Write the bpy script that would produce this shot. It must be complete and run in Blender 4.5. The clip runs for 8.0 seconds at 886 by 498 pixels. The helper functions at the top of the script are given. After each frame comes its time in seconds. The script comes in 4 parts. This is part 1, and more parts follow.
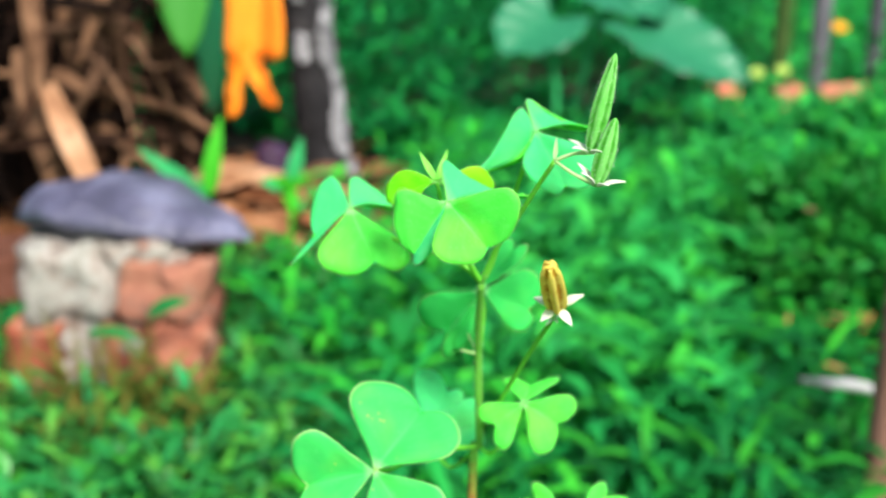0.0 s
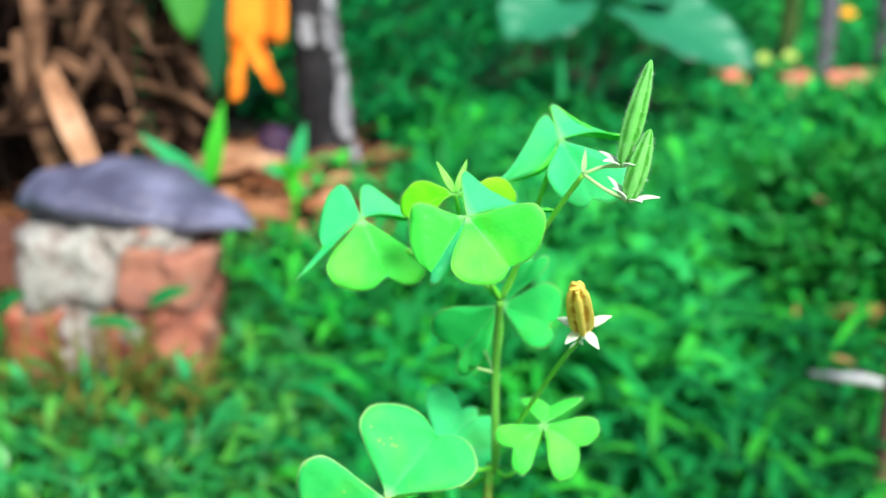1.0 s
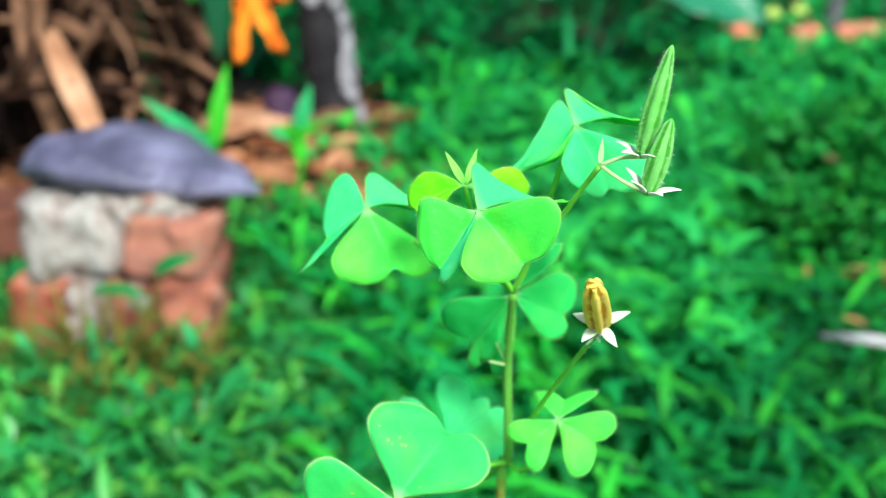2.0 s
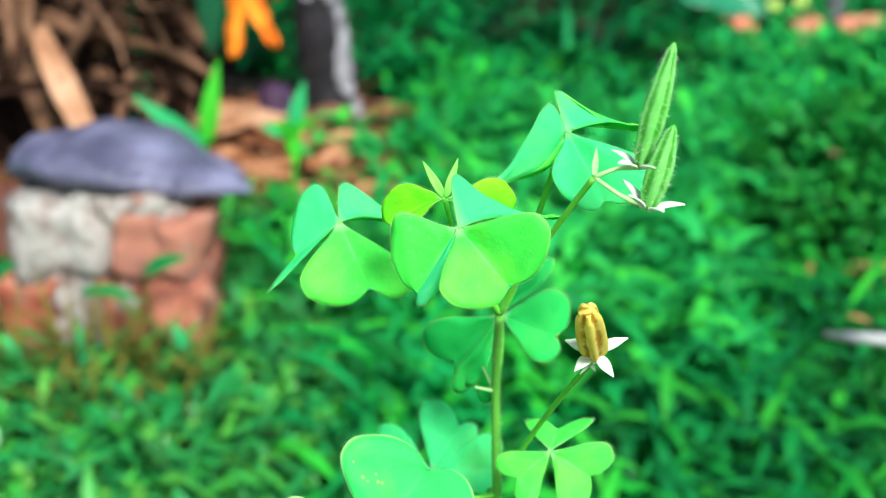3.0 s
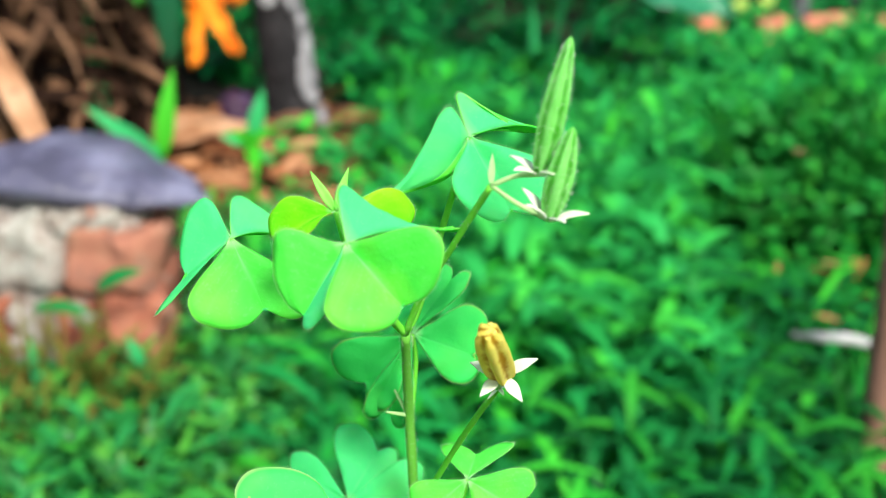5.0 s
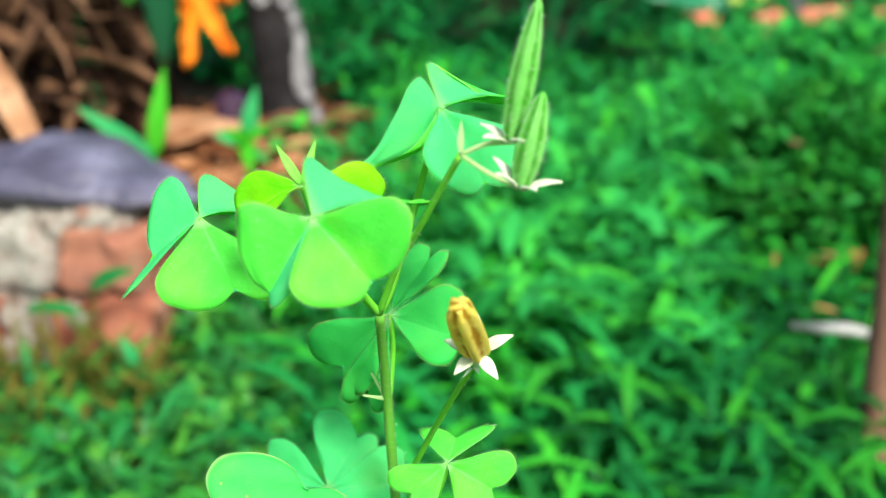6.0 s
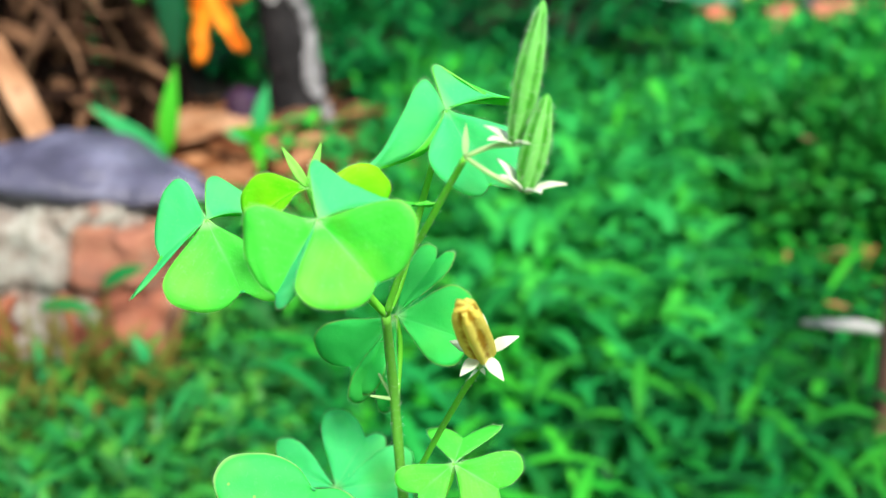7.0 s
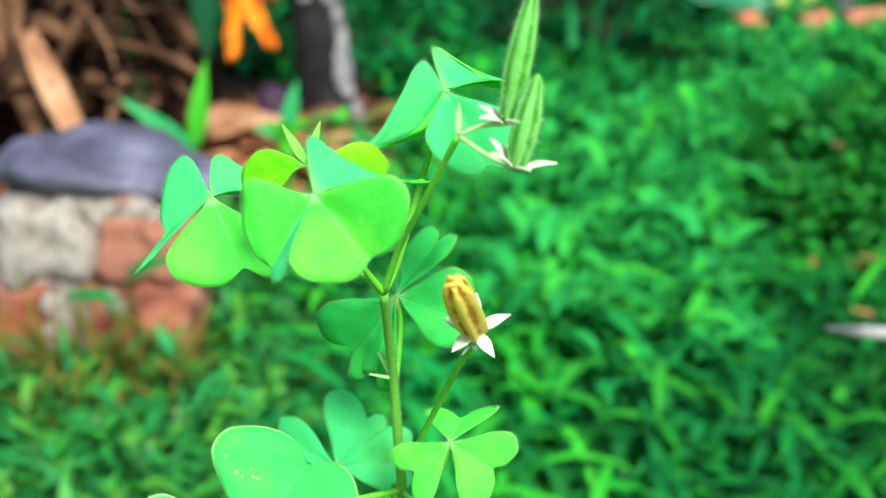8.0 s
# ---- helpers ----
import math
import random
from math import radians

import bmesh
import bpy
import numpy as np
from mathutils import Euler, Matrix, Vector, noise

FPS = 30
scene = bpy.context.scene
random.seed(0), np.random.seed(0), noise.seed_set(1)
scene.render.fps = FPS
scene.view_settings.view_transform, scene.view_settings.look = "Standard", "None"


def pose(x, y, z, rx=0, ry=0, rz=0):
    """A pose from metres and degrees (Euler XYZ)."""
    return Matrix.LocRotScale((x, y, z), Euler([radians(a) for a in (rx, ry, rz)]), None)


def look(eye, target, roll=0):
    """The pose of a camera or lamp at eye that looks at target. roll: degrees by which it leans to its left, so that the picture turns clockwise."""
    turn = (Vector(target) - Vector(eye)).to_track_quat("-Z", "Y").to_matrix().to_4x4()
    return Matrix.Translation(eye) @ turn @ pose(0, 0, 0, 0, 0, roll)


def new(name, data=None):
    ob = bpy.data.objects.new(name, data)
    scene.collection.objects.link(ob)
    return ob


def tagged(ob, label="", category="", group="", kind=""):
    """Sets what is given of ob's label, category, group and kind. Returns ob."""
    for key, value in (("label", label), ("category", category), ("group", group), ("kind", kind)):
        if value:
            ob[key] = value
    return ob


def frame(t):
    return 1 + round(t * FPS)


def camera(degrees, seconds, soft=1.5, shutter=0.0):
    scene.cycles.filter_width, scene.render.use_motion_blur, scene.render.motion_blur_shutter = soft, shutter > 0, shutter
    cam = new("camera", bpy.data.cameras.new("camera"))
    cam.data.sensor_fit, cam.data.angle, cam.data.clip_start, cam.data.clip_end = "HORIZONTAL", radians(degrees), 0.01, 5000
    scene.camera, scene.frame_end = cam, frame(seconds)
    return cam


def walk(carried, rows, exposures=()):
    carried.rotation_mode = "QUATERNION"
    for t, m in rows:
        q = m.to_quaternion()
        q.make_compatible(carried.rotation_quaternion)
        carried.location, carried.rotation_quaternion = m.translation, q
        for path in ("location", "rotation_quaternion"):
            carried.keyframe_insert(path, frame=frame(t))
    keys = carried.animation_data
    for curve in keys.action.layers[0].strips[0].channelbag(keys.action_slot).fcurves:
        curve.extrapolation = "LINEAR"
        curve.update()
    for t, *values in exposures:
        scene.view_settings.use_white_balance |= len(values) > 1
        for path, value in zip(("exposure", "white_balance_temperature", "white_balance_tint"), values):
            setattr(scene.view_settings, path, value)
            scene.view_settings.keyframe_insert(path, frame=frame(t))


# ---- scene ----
# ---- camera ----
EXPOSURE = 1.30
cam = camera(40.0, 8.0, soft=0.65)
cam.data.dof.use_dof = True
cam.data.dof.focus_distance = 0.168
cam.data.dof.aperture_fstop = 22.5
ROWS = [
    (0.0, pose(0.00028, 0.00043, 0.41915, 73.133, -0.332, 0.369)),
    (0.5, pose(-0.00289, 0.00624, 0.42011, 73.023, -0.785, 0.375)),
    (1.0, pose(-0.00257, 0.01522, 0.42046, 72.290, -0.697, 0.556)),
    (1.5, pose(-0.00317, 0.01851, 0.42405, 70.897, -0.319, 0.690)),
    (3.0, pose(-0.00014, 0.04409, 0.42050, 69.944, 0.087, 0.667)),
    (3.5, pose(0.00521, 0.04717, 0.41977, 70.084, 0.361, 0.573)),
    (4.0, pose(0.00844, 0.05056, 0.41747, 70.236, 0.473, 0.210)),
    (4.5, pose(0.00892, 0.05413, 0.41875, 70.186, 0.473, -0.399)),
    (6.0, pose(0.01408, 0.06046, 0.41243, 70.175, 1.539, -1.036)),
    (6.5, pose(0.01405, 0.06052, 0.41397, 69.996, 1.854, -0.892)),
    (7.0, pose(0.01487, 0.06037, 0.41317, 70.004, 1.823, -0.548)),
    (7.5, pose(0.01690, 0.05806, 0.40967, 70.171, 1.110, 0.261)),
    (8.0, pose(0.01937, 0.05666, 0.41116, 70.162, 1.239, 1.193)),
]
walk(cam, ROWS, exposures=[(0.0, EXPOSURE, 6350, 10), (1.5, EXPOSURE, 5950, 9), (3.5, EXPOSURE, 5950, 9), (4.5, EXPOSURE, 6200, 9), (6.2, EXPOSURE - 0.08, 6600, 8), (8.0, EXPOSURE - 0.08, 6300, 8)])

# ---- world and light: a bright, thinly overcast day ----
world = bpy.data.worlds.new("sky")
scene.world = world
world.use_nodes = True
wt = world.node_tree
sky = wt.nodes.new("ShaderNodeTexSky")
sky.sky_type = "NISHITA"
sky.sun_disc = False
sky.sun_elevation, sky.sun_rotation = radians(44), radians(158)
sky.air_density, sky.dust_density = 1.0, 3.0
wt.links.new(sky.outputs["Color"], wt.nodes["Background"].inputs["Color"])
wt.nodes["Background"].inputs["Strength"].default_value = 0.07
sun_data = bpy.data.lights.new("sun", "SUN")
sun_data.energy, sun_data.angle, sun_data.color = 3.0, radians(16), (1.0, 0.95, 0.86)
sun = new("sun", sun_data)
sun.matrix_world = look((0.8, -1.4, 2.1), (0, 0.6, 0))


# ---- materials ----
def material(name):
    m = bpy.data.materials.new(name)
    m.use_nodes = True
    t = m.node_tree
    return m, t, t.nodes["Principled BSDF"], t.nodes["Material Output"]


def nd(t, kind, **inputs):
    n = t.nodes.new(kind)
    for k, v in inputs.items():
        n.inputs[k.replace("_", " ")].default_value = v
    return n


def ramp(t, fac, stops):
    r = t.nodes.new("ShaderNodeValToRGB")
    el = r.color_ramp.elements
    while len(el) < len(stops):
        el.new(0.5)
    for e, (p, c) in zip(el, stops):
        e.position, e.color = p, (*c, 1)
    t.links.new(fac, r.inputs["Fac"])
    return r.outputs["Color"]


def mix(t, fac, a, b, mode="MIX"):
    n = t.nodes.new("ShaderNodeMix")
    n.data_type, n.blend_type = "RGBA", mode
    for sock, v in ((0, fac), (6, a), (7, b)):
        if isinstance(v, (int, float)):
            n.inputs[sock].default_value = v
        elif isinstance(v, tuple):
            n.inputs[sock].default_value = (*v, 1)
        else:
            t.links.new(v, n.inputs[sock])
    return n.outputs[2]


def calc(t, op, a, b=0.0, c=0.0):
    n = t.nodes.new("ShaderNodeMath")
    n.operation = op
    for i, v in enumerate((a, b, c)):
        if isinstance(v, (int, float)):
            n.inputs[i].default_value = v
        else:
            t.links.new(v, n.inputs[i])
    return n.outputs[0]


def noise_of(t, scale, detail=3.0, rough=0.55):
    c = t.nodes.new("ShaderNodeTexCoord")
    n = nd(t, "ShaderNodeTexNoise", Scale=scale, Detail=detail, Roughness=rough)
    t.links.new(c.outputs["Object"], n.inputs["Vector"])
    return n.outputs["Fac"]


def bump(t, bsdf, height, strength, distance):
    b = nd(t, "ShaderNodeBump", Strength=strength, Distance=distance)
    t.links.new(height, b.inputs["Height"])
    t.links.new(b.outputs["Normal"], bsdf.inputs["Normal"])
    return b.outputs["Normal"]


def thin(t, bsdf, out, colour, share):
    """Lets light through a thin blade."""
    tr = t.nodes.new("ShaderNodeBsdfTranslucent")
    t.links.new(colour, tr.inputs["Color"])
    mx = t.nodes.new("ShaderNodeMixShader")
    mx.inputs["Fac"].default_value = share
    t.links.new(bsdf.outputs[0], mx.inputs[1])
    t.links.new(tr.outputs[0], mx.inputs[2])
    t.links.new(mx.outputs[0], out.inputs["Surface"])


def leaf_material(name, light, dark, vein, edge, spots=0.0, share=0.3):
    """A leaflet: midrib and faint side veins, mottling, a coloured margin, pale spots."""
    m, t, b, out = material(name)
    uv = t.nodes.new("ShaderNodeUVMap")
    uv.uv_map = "blade"
    sep = t.nodes.new("ShaderNodeSeparateXYZ")
    t.links.new(uv.outputs["UV"], sep.inputs[0])
    u, v = sep.outputs["X"], sep.outputs["Y"]
    across = calc(t, "ABSOLUTE", v)
    base = mix(t, noise_of(t, 420, 4), dark, light)
    base = mix(t, calc(t, "MULTIPLY", noise_of(t, 2600, 2), 0.3), base, light)
    warm = nd(t, "ShaderNodeMapRange")
    warm.inputs["From Min"].default_value, warm.inputs["From Max"].default_value = 0.48, 0.68
    t.links.new(noise_of(t, 95, 2), warm.inputs["Value"])
    base = mix(t, calc(t, "MULTIPLY", warm.outputs[0], 0.26), base, (light[0] * 2.6 + 0.03, light[1] * 1.05, light[2] * 0.6))
    rib = calc(t, "SUBTRACT", 1.0, calc(t, "SMOOTH_MIN", calc(t, "MULTIPLY", across, 16.0), 1.0, 0.3))
    fan = calc(t, "SINE", calc(t, "MULTIPLY", calc(t, "SUBTRACT", calc(t, "MULTIPLY", across, 0.8), u), 16.0))
    fan = calc(t, "MULTIPLY", calc(t, "POWER", calc(t, "ABSOLUTE", fan), 12.0), 0.05)
    base = mix(t, calc(t, "MAXIMUM", calc(t, "MULTIPLY", calc(t, "MULTIPLY", rib, calc(t, "SUBTRACT", 1.05, u)), 0.6), fan), base, vein)
    pale = calc(t, "MULTIPLY", calc(t, "GREATER_THAN", noise_of(t, 1300, 3, 0.7), 0.62), 0.16)
    base = mix(t, pale, base, vein)
    knot = calc(t, "MAXIMUM", calc(t, "SUBTRACT", 1.0, calc(t, "MULTIPLY", u, 6.0)), 0.0)
    base = mix(t, calc(t, "MULTIPLY", knot, 0.75), base, (0.50, 0.82, 0.42))
    rim = nd(t, "ShaderNodeMapRange")
    rim.inputs["From Min"].default_value, rim.inputs["From Max"].default_value = 0.955, 1.0
    t.links.new(across, rim.inputs["Value"])
    rim_fac = calc(t, "MULTIPLY", rim.outputs[0], noise_of(t, 230, 2))
    base = mix(t, rim_fac, base, edge)
    if spots:
        dots = nd(t, "ShaderNodeTexVoronoi", Scale=520.0)
        co = t.nodes.new("ShaderNodeTexCoord")
        t.links.new(co.outputs["Object"], dots.inputs["Vector"])
        d = calc(t, "LESS_THAN", dots.outputs["Distance"], 0.15)
        d = calc(t, "MULTIPLY", d, calc(t, "GREATER_THAN", noise_of(t, 190, 1), 0.57))
        base = mix(t, calc(t, "MULTIPLY", d, spots), base, (0.55, 0.62, 0.12))
    t.links.new(base, b.inputs["Base Color"])
    b.inputs["Roughness"].default_value = 0.55
    b.inputs["Specular IOR Level"].default_value = 0.12
    cells = nd(t, "ShaderNodeTexVoronoi", Scale=2300.0)
    place = t.nodes.new("ShaderNodeTexCoord")
    t.links.new(place.outputs["Object"], cells.inputs["Vector"])
    h = calc(t, "ADD", calc(t, "MULTIPLY", rib, -1.0), calc(t, "MULTIPLY", noise_of(t, 900, 4), 1.2))
    h = calc(t, "ADD", h, calc(t, "MULTIPLY", cells.outputs["Distance"], 0.35))
    bump(t, b, h, 0.3, 0.0003)
    thin(t, b, out, base, share)
    return m


def foliage(name, colours, share=0.25, rough=0.5, gloss=0.12):
    """Weeds and shrubs: every blade takes a shade of its own."""
    m, t, b, out = material(name)
    g = t.nodes.new("ShaderNodeNewGeometry")
    c = ramp(t, g.outputs["Random Per Island"], [(i / (len(colours) - 1), k) for i, k in enumerate(colours)])
    c = mix(t, calc(t, "MULTIPLY", noise_of(t, 40, 3), 0.35), c, colours[0])
    c = mix(t, calc(t, "MULTIPLY", noise_of(t, 3.0, 2), 0.3), c, colours[-1])
    t.links.new(c, b.inputs["Base Color"])
    b.inputs["Roughness"].default_value = rough
    b.inputs["Specular IOR Level"].default_value = gloss
    bump(t, b, noise_of(t, 300, 2), 0.2, 0.001)
    thin(t, b, out, c, share)
    return m


def rough_stuff(name, stops, scale, fine, roughness=0.9, depth=0.004, strength=0.6, dirt=0.5, thru=0.0, gloss=0.2):
    m, t, b, out = material(name)
    n = noise_of(t, scale, 6, 0.6)
    c = ramp(t, n, stops)
    f = noise_of(t, fine, 4, 0.6)
    c = mix(t, calc(t, "MULTIPLY", f, dirt), c, tuple(x * 0.45 for x in stops[0][1]))
    info = t.nodes.new("ShaderNodeObjectInfo")
    c = mix(t, calc(t, "MULTIPLY", info.outputs["Random"], 0.3), c, stops[-1][1])
    t.links.new(c, b.inputs["Base Color"])
    b.inputs["Roughness"].default_value = roughness
    b.inputs["Specular IOR Level"].default_value = gloss
    bump(t, b, calc(t, "ADD", f, n), strength, depth)
    if thru:
        thin(t, b, out, c, thru)
    return m


FRESH_TOP = leaf_material("fresh_leaf", (0.115, 0.82, 0.085), (0.060, 0.67, 0.055), (0.24, 0.82, 0.26), (0.36, 0.82, 0.14), share=0.36)
FRESH_BELOW = leaf_material("fresh_leaf_underside", (0.17, 0.88, 0.44), (0.12, 0.80, 0.36), (0.32, 0.84, 0.52), (0.16, 0.74, 0.18), share=0.68)
YOUNG_TOP = leaf_material("young_leaf", (0.18, 0.76, 0.012), (0.12, 0.66, 0.010), (0.40, 0.75, 0.08), (0.5, 0.55, 0.03), share=0.3)
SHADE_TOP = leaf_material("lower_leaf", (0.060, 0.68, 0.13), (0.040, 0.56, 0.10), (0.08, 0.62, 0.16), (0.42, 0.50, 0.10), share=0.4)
SPOT_TOP = leaf_material("spotted_leaf", (0.080, 0.72, 0.15), (0.050, 0.59, 0.115), (0.16, 0.68, 0.24), (0.88, 0.86, 0.42), spots=0.4, share=0.42)
TEAL = (FRESH_BELOW, FRESH_TOP)
FRESH, YOUNG = (FRESH_TOP, FRESH_BELOW), (YOUNG_TOP, YOUNG_TOP)
SHADE, SPOTTED = (SHADE_TOP, FRESH_BELOW), (SPOT_TOP, FRESH_BELOW)


def stalk_material(name, low, high, split, hue=600):
    m, t, b, out = material(name)
    c = t.nodes.new("ShaderNodeTexCoord")
    sep = t.nodes.new("ShaderNodeSeparateXYZ")
    t.links.new(c.outputs["Object"], sep.inputs[0])
    f = calc(t, "ADD", calc(t, "MULTIPLY", calc(t, "SUBTRACT", sep.outputs["Z"], split), 45.0), calc(t, "MULTIPLY", noise_of(t, hue, 3), 0.9))
    col = ramp(t, f, [(0.1, low), (0.75, high)])
    t.links.new(col, b.inputs["Base Color"])
    b.inputs["Roughness"].default_value = 0.6
    bump(t, b, noise_of(t, 2500, 3), 0.2, 0.0002)
    thin(t, b, out, col, 0.3)
    return m


STEM_MAT = stalk_material("stem", (0.36, 0.17, 0.04), (0.17, 0.55, 0.06), 0.301)
STALK_MAT = stalk_material("stalk", (0.15, 0.62, 0.03), (0.19, 0.72, 0.05), 0.0)
PALE_STALK = rough_stuff("pale_stalk", [(0.3, (0.42, 0.74, 0.26)), (0.7, (0.66, 0.84, 0.46))], 300, 2000, 0.6, 0.0002, 0.3, 0.0, 0.45)
BUD_MAT = rough_stuff("bud_scale", [(0.3, (0.12, 0.50, 0.05)), (0.7, (0.26, 0.62, 0.10))], 300, 2000, 0.6, 0.0002, 0.3, 0.1)


def pod_material(name, groove, low, high, scale=420):
    """A ribbed pod: paler along the ribs, darker down the furrows."""
    m, t, b, out = material(name)
    at = t.nodes.new("ShaderNodeAttribute")
    at.attribute_name = "rib"
    c = mix(t, noise_of(t, scale, 4, 0.6), low, high)
    f = calc(t, "ADD", at.outputs["Fac"], calc(t, "MULTIPLY", calc(t, "SUBTRACT", noise_of(t, 420, 4), 0.5), 1.8))
    r = nd(t, "ShaderNodeMapRange")
    r.inputs["From Min"].default_value, r.inputs["From Max"].default_value = 0.05, 0.5
    t.links.new(f, r.inputs["Value"])
    c = mix(t, r.outputs[0], groove, c)
    t.links.new(c, b.inputs["Base Color"])
    b.inputs["Roughness"].default_value = 0.55
    b.inputs["Specular IOR Level"].default_value = 0.2
    bump(t, b, noise_of(t, 1600, 3), 0.5, 0.0003)
    thin(t, b, out, c, 0.4)
    return m


SEED_MAT = pod_material("ripe_pod", (0.46, 0.26, 0.02), (0.84, 0.68, 0.05), (0.95, 0.90, 0.28))
POD_MAT = pod_material("green_pod", (0.075, 0.40, 0.03), (0.13, 0.62, 0.07), (0.34, 0.80, 0.25), 260)
SEPAL_MAT = rough_stuff("sepal", [(0.3, (0.60, 0.74, 0.48)), (0.7, (0.86, 0.88, 0.78))], 300, 1500, 0.6, 0.0002, 0.3, 0.0, 0.25)


def hair_material(name, low, high):
    """Fine pale hairs: each takes its own tone and lets some light through."""
    m, t, b, out = material(name)
    g = t.nodes.new("ShaderNodeNewGeometry")
    c = ramp(t, g.outputs["Random Per Island"], [(0.0, low), (1.0, high)])
    t.links.new(c, b.inputs["Base Color"])
    b.inputs["Roughness"].default_value = 0.5
    thin(t, b, out, c, 0.5)
    return m


FUZZ_MAT = hair_material("leaf_fuzz", (0.50, 0.92, 0.45), (0.72, 0.97, 0.66))
HAIR_MAT = hair_material("plant_hair", (0.80, 0.93, 0.76), (0.96, 0.98, 0.94))
SOIL = rough_stuff("soil", [(0.3, (0.006, 0.010, 0.004)), (0.55, (0.018, 0.018, 0.008)), (0.75, (0.045, 0.03, 0.016))], 9, 120, 0.95, 0.01, 0.8)
BRICK_RED = rough_stuff("weathered_brick", [(0.34, (0.12, 0.03, 0.018)), (0.45, (0.29, 0.072, 0.036)), (0.55, (0.36, 0.115, 0.06)), (0.66, (0.30, 0.19, 0.14)), (0.76, (0.40, 0.28, 0.21))], 46, 170, 0.92, 0.003, 0.7)
BRICK_LIME = rough_stuff("lime_caked_brick", [(0.34, (0.30, 0.11, 0.07)), (0.42, (0.10, 0.08, 0.065)), (0.48, (0.30, 0.25, 0.22)), (0.55, (0.38, 0.39, 0.35)), (0.62, (0.13, 0.12, 0.10)), (0.70, (0.34, 0.35, 0.32))], 52, 210, 0.95, 0.003, 0.8, 0.3)
SLATE = rough_stuff("grey_stone", [(0.34, (0.016, 0.014, 0.03)), (0.48, (0.06, 0.058, 0.105)), (0.62, (0.20, 0.205, 0.31))], 17, 120, 0.5, 0.004, 0.6, gloss=0.5)
BARK = rough_stuff("lichen_bark", [(0.35, (0.004, 0.004, 0.005)), (0.52, (0.014, 0.013, 0.015)), (0.62, (0.04, 0.037, 0.039)), (0.74, (0.12, 0.116, 0.116))], 30, 140, 0.9, 0.005, 0.9, gloss=0.08)
LICHEN = rough_stuff("lichen", [(0.34, (0.03, 0.03, 0.034)), (0.5, (0.19, 0.19, 0.205)), (0.66, (0.46, 0.46, 0.48))], 60, 220, 0.9, 0.002, 0.6, 0.3)
DRY_LEAF = rough_stuff("dry_leaf", [(0.32, (0.012, 0.005, 0.003)), (0.5, (0.06, 0.027, 0.014)), (0.70, (0.21, 0.115, 0.062))], 11, 130, 0.8, 0.003, 0.6)
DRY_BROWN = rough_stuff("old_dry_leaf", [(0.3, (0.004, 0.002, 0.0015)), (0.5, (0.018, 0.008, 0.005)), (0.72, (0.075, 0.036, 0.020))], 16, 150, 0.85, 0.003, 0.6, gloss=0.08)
# near black, hardly any gloss: painted shade for the gaps in the dead clump
DRY_SHADED = rough_stuff("shaded_rotting_stem", [(0.3, (0.002, 0.0015, 0.0015)), (0.6, (0.006, 0.004, 0.003)), (0.8, (0.02, 0.012, 0.009))], 14, 120, 0.95, 0.004, 0.8, gloss=0.03)
LITTER = foliage("leaf_litter", [(0.04, 0.014, 0.008), (0.16, 0.055, 0.02), (0.36, 0.15, 0.06), (0.56, 0.29, 0.15), (0.20, 0.075, 0.025)], 0.1, 0.8)
PALE_DRY = rough_stuff("pale_dry_leaf", [(0.3, (0.20, 0.082, 0.034)), (0.5, (0.44, 0.23, 0.12)), (0.7, (0.62, 0.40, 0.25))], 26, 200, 0.8, 0.002, 0.5, 0.3, 0.15)
TAN_DRY = rough_stuff("tan_dry_leaf", [(0.32, (0.030, 0.013, 0.006)), (0.5, (0.115, 0.055, 0.026)), (0.68, (0.30, 0.165, 0.09))], 22, 180, 0.8, 0.002, 0.5, 0.4, 0.1)
CLOTH = rough_stuff("orange_cloth", [(0.3, (0.82, 0.17, 0.005)), (0.6, (0.93, 0.25, 0.010)), (0.8, (0.93, 0.34, 0.04))], 24, 500, 0.85, 0.001, 0.4, 0.1)
PURPLE = rough_stuff("purple_plastic", [(0.3, (0.035, 0.008, 0.014)), (0.5, (0.045, 0.018, 0.04)), (0.7, (0.06, 0.055, 0.13))], 22, 200, 0.5, 0.002, 0.3)
TERRACOTTA = rough_stuff("red_block", [(0.3, (0.42, 0.11, 0.06)), (0.6, (0.62, 0.21, 0.13)), (0.8, (0.7, 0.34, 0.24))], 12, 90, 0.9, 0.003, 0.5)
POST = rough_stuff("grey_post", [(0.3, (0.02, 0.02, 0.026)), (0.55, (0.06, 0.06, 0.072)), (0.75, (0.27, 0.27, 0.30))], 16, 90, 0.9, 0.003, 0.5)
OLD_BRICK = rough_stuff("old_brick", [(0.3, (0.05, 0.016, 0.010)), (0.55, (0.11, 0.038, 0.022)), (0.75, (0.19, 0.08, 0.05))], 26, 160, 0.9, 0.003, 0.6)
STAKE = rough_stuff("brown_wood", [(0.3, (0.11, 0.05, 0.035)), (0.6, (0.22, 0.11, 0.07)), (0.8, (0.33, 0.2, 0.14))], 14, 160, 0.85, 0.002, 0.6)
MOSSY = rough_stuff("mossy_post", [(0.3, (0.012, 0.03, 0.008)), (0.55, (0.03, 0.08, 0.014)), (0.75, (0.08, 0.12, 0.03))], 16, 90, 0.9, 0.003, 0.5)
STICK = rough_stuff("bleached_stick", [(0.3, (0.14, 0.15, 0.14)), (0.5, (0.34, 0.36, 0.35)), (0.7, (0.60, 0.61, 0.60))], 70, 200, 0.8, 0.001, 0.4)
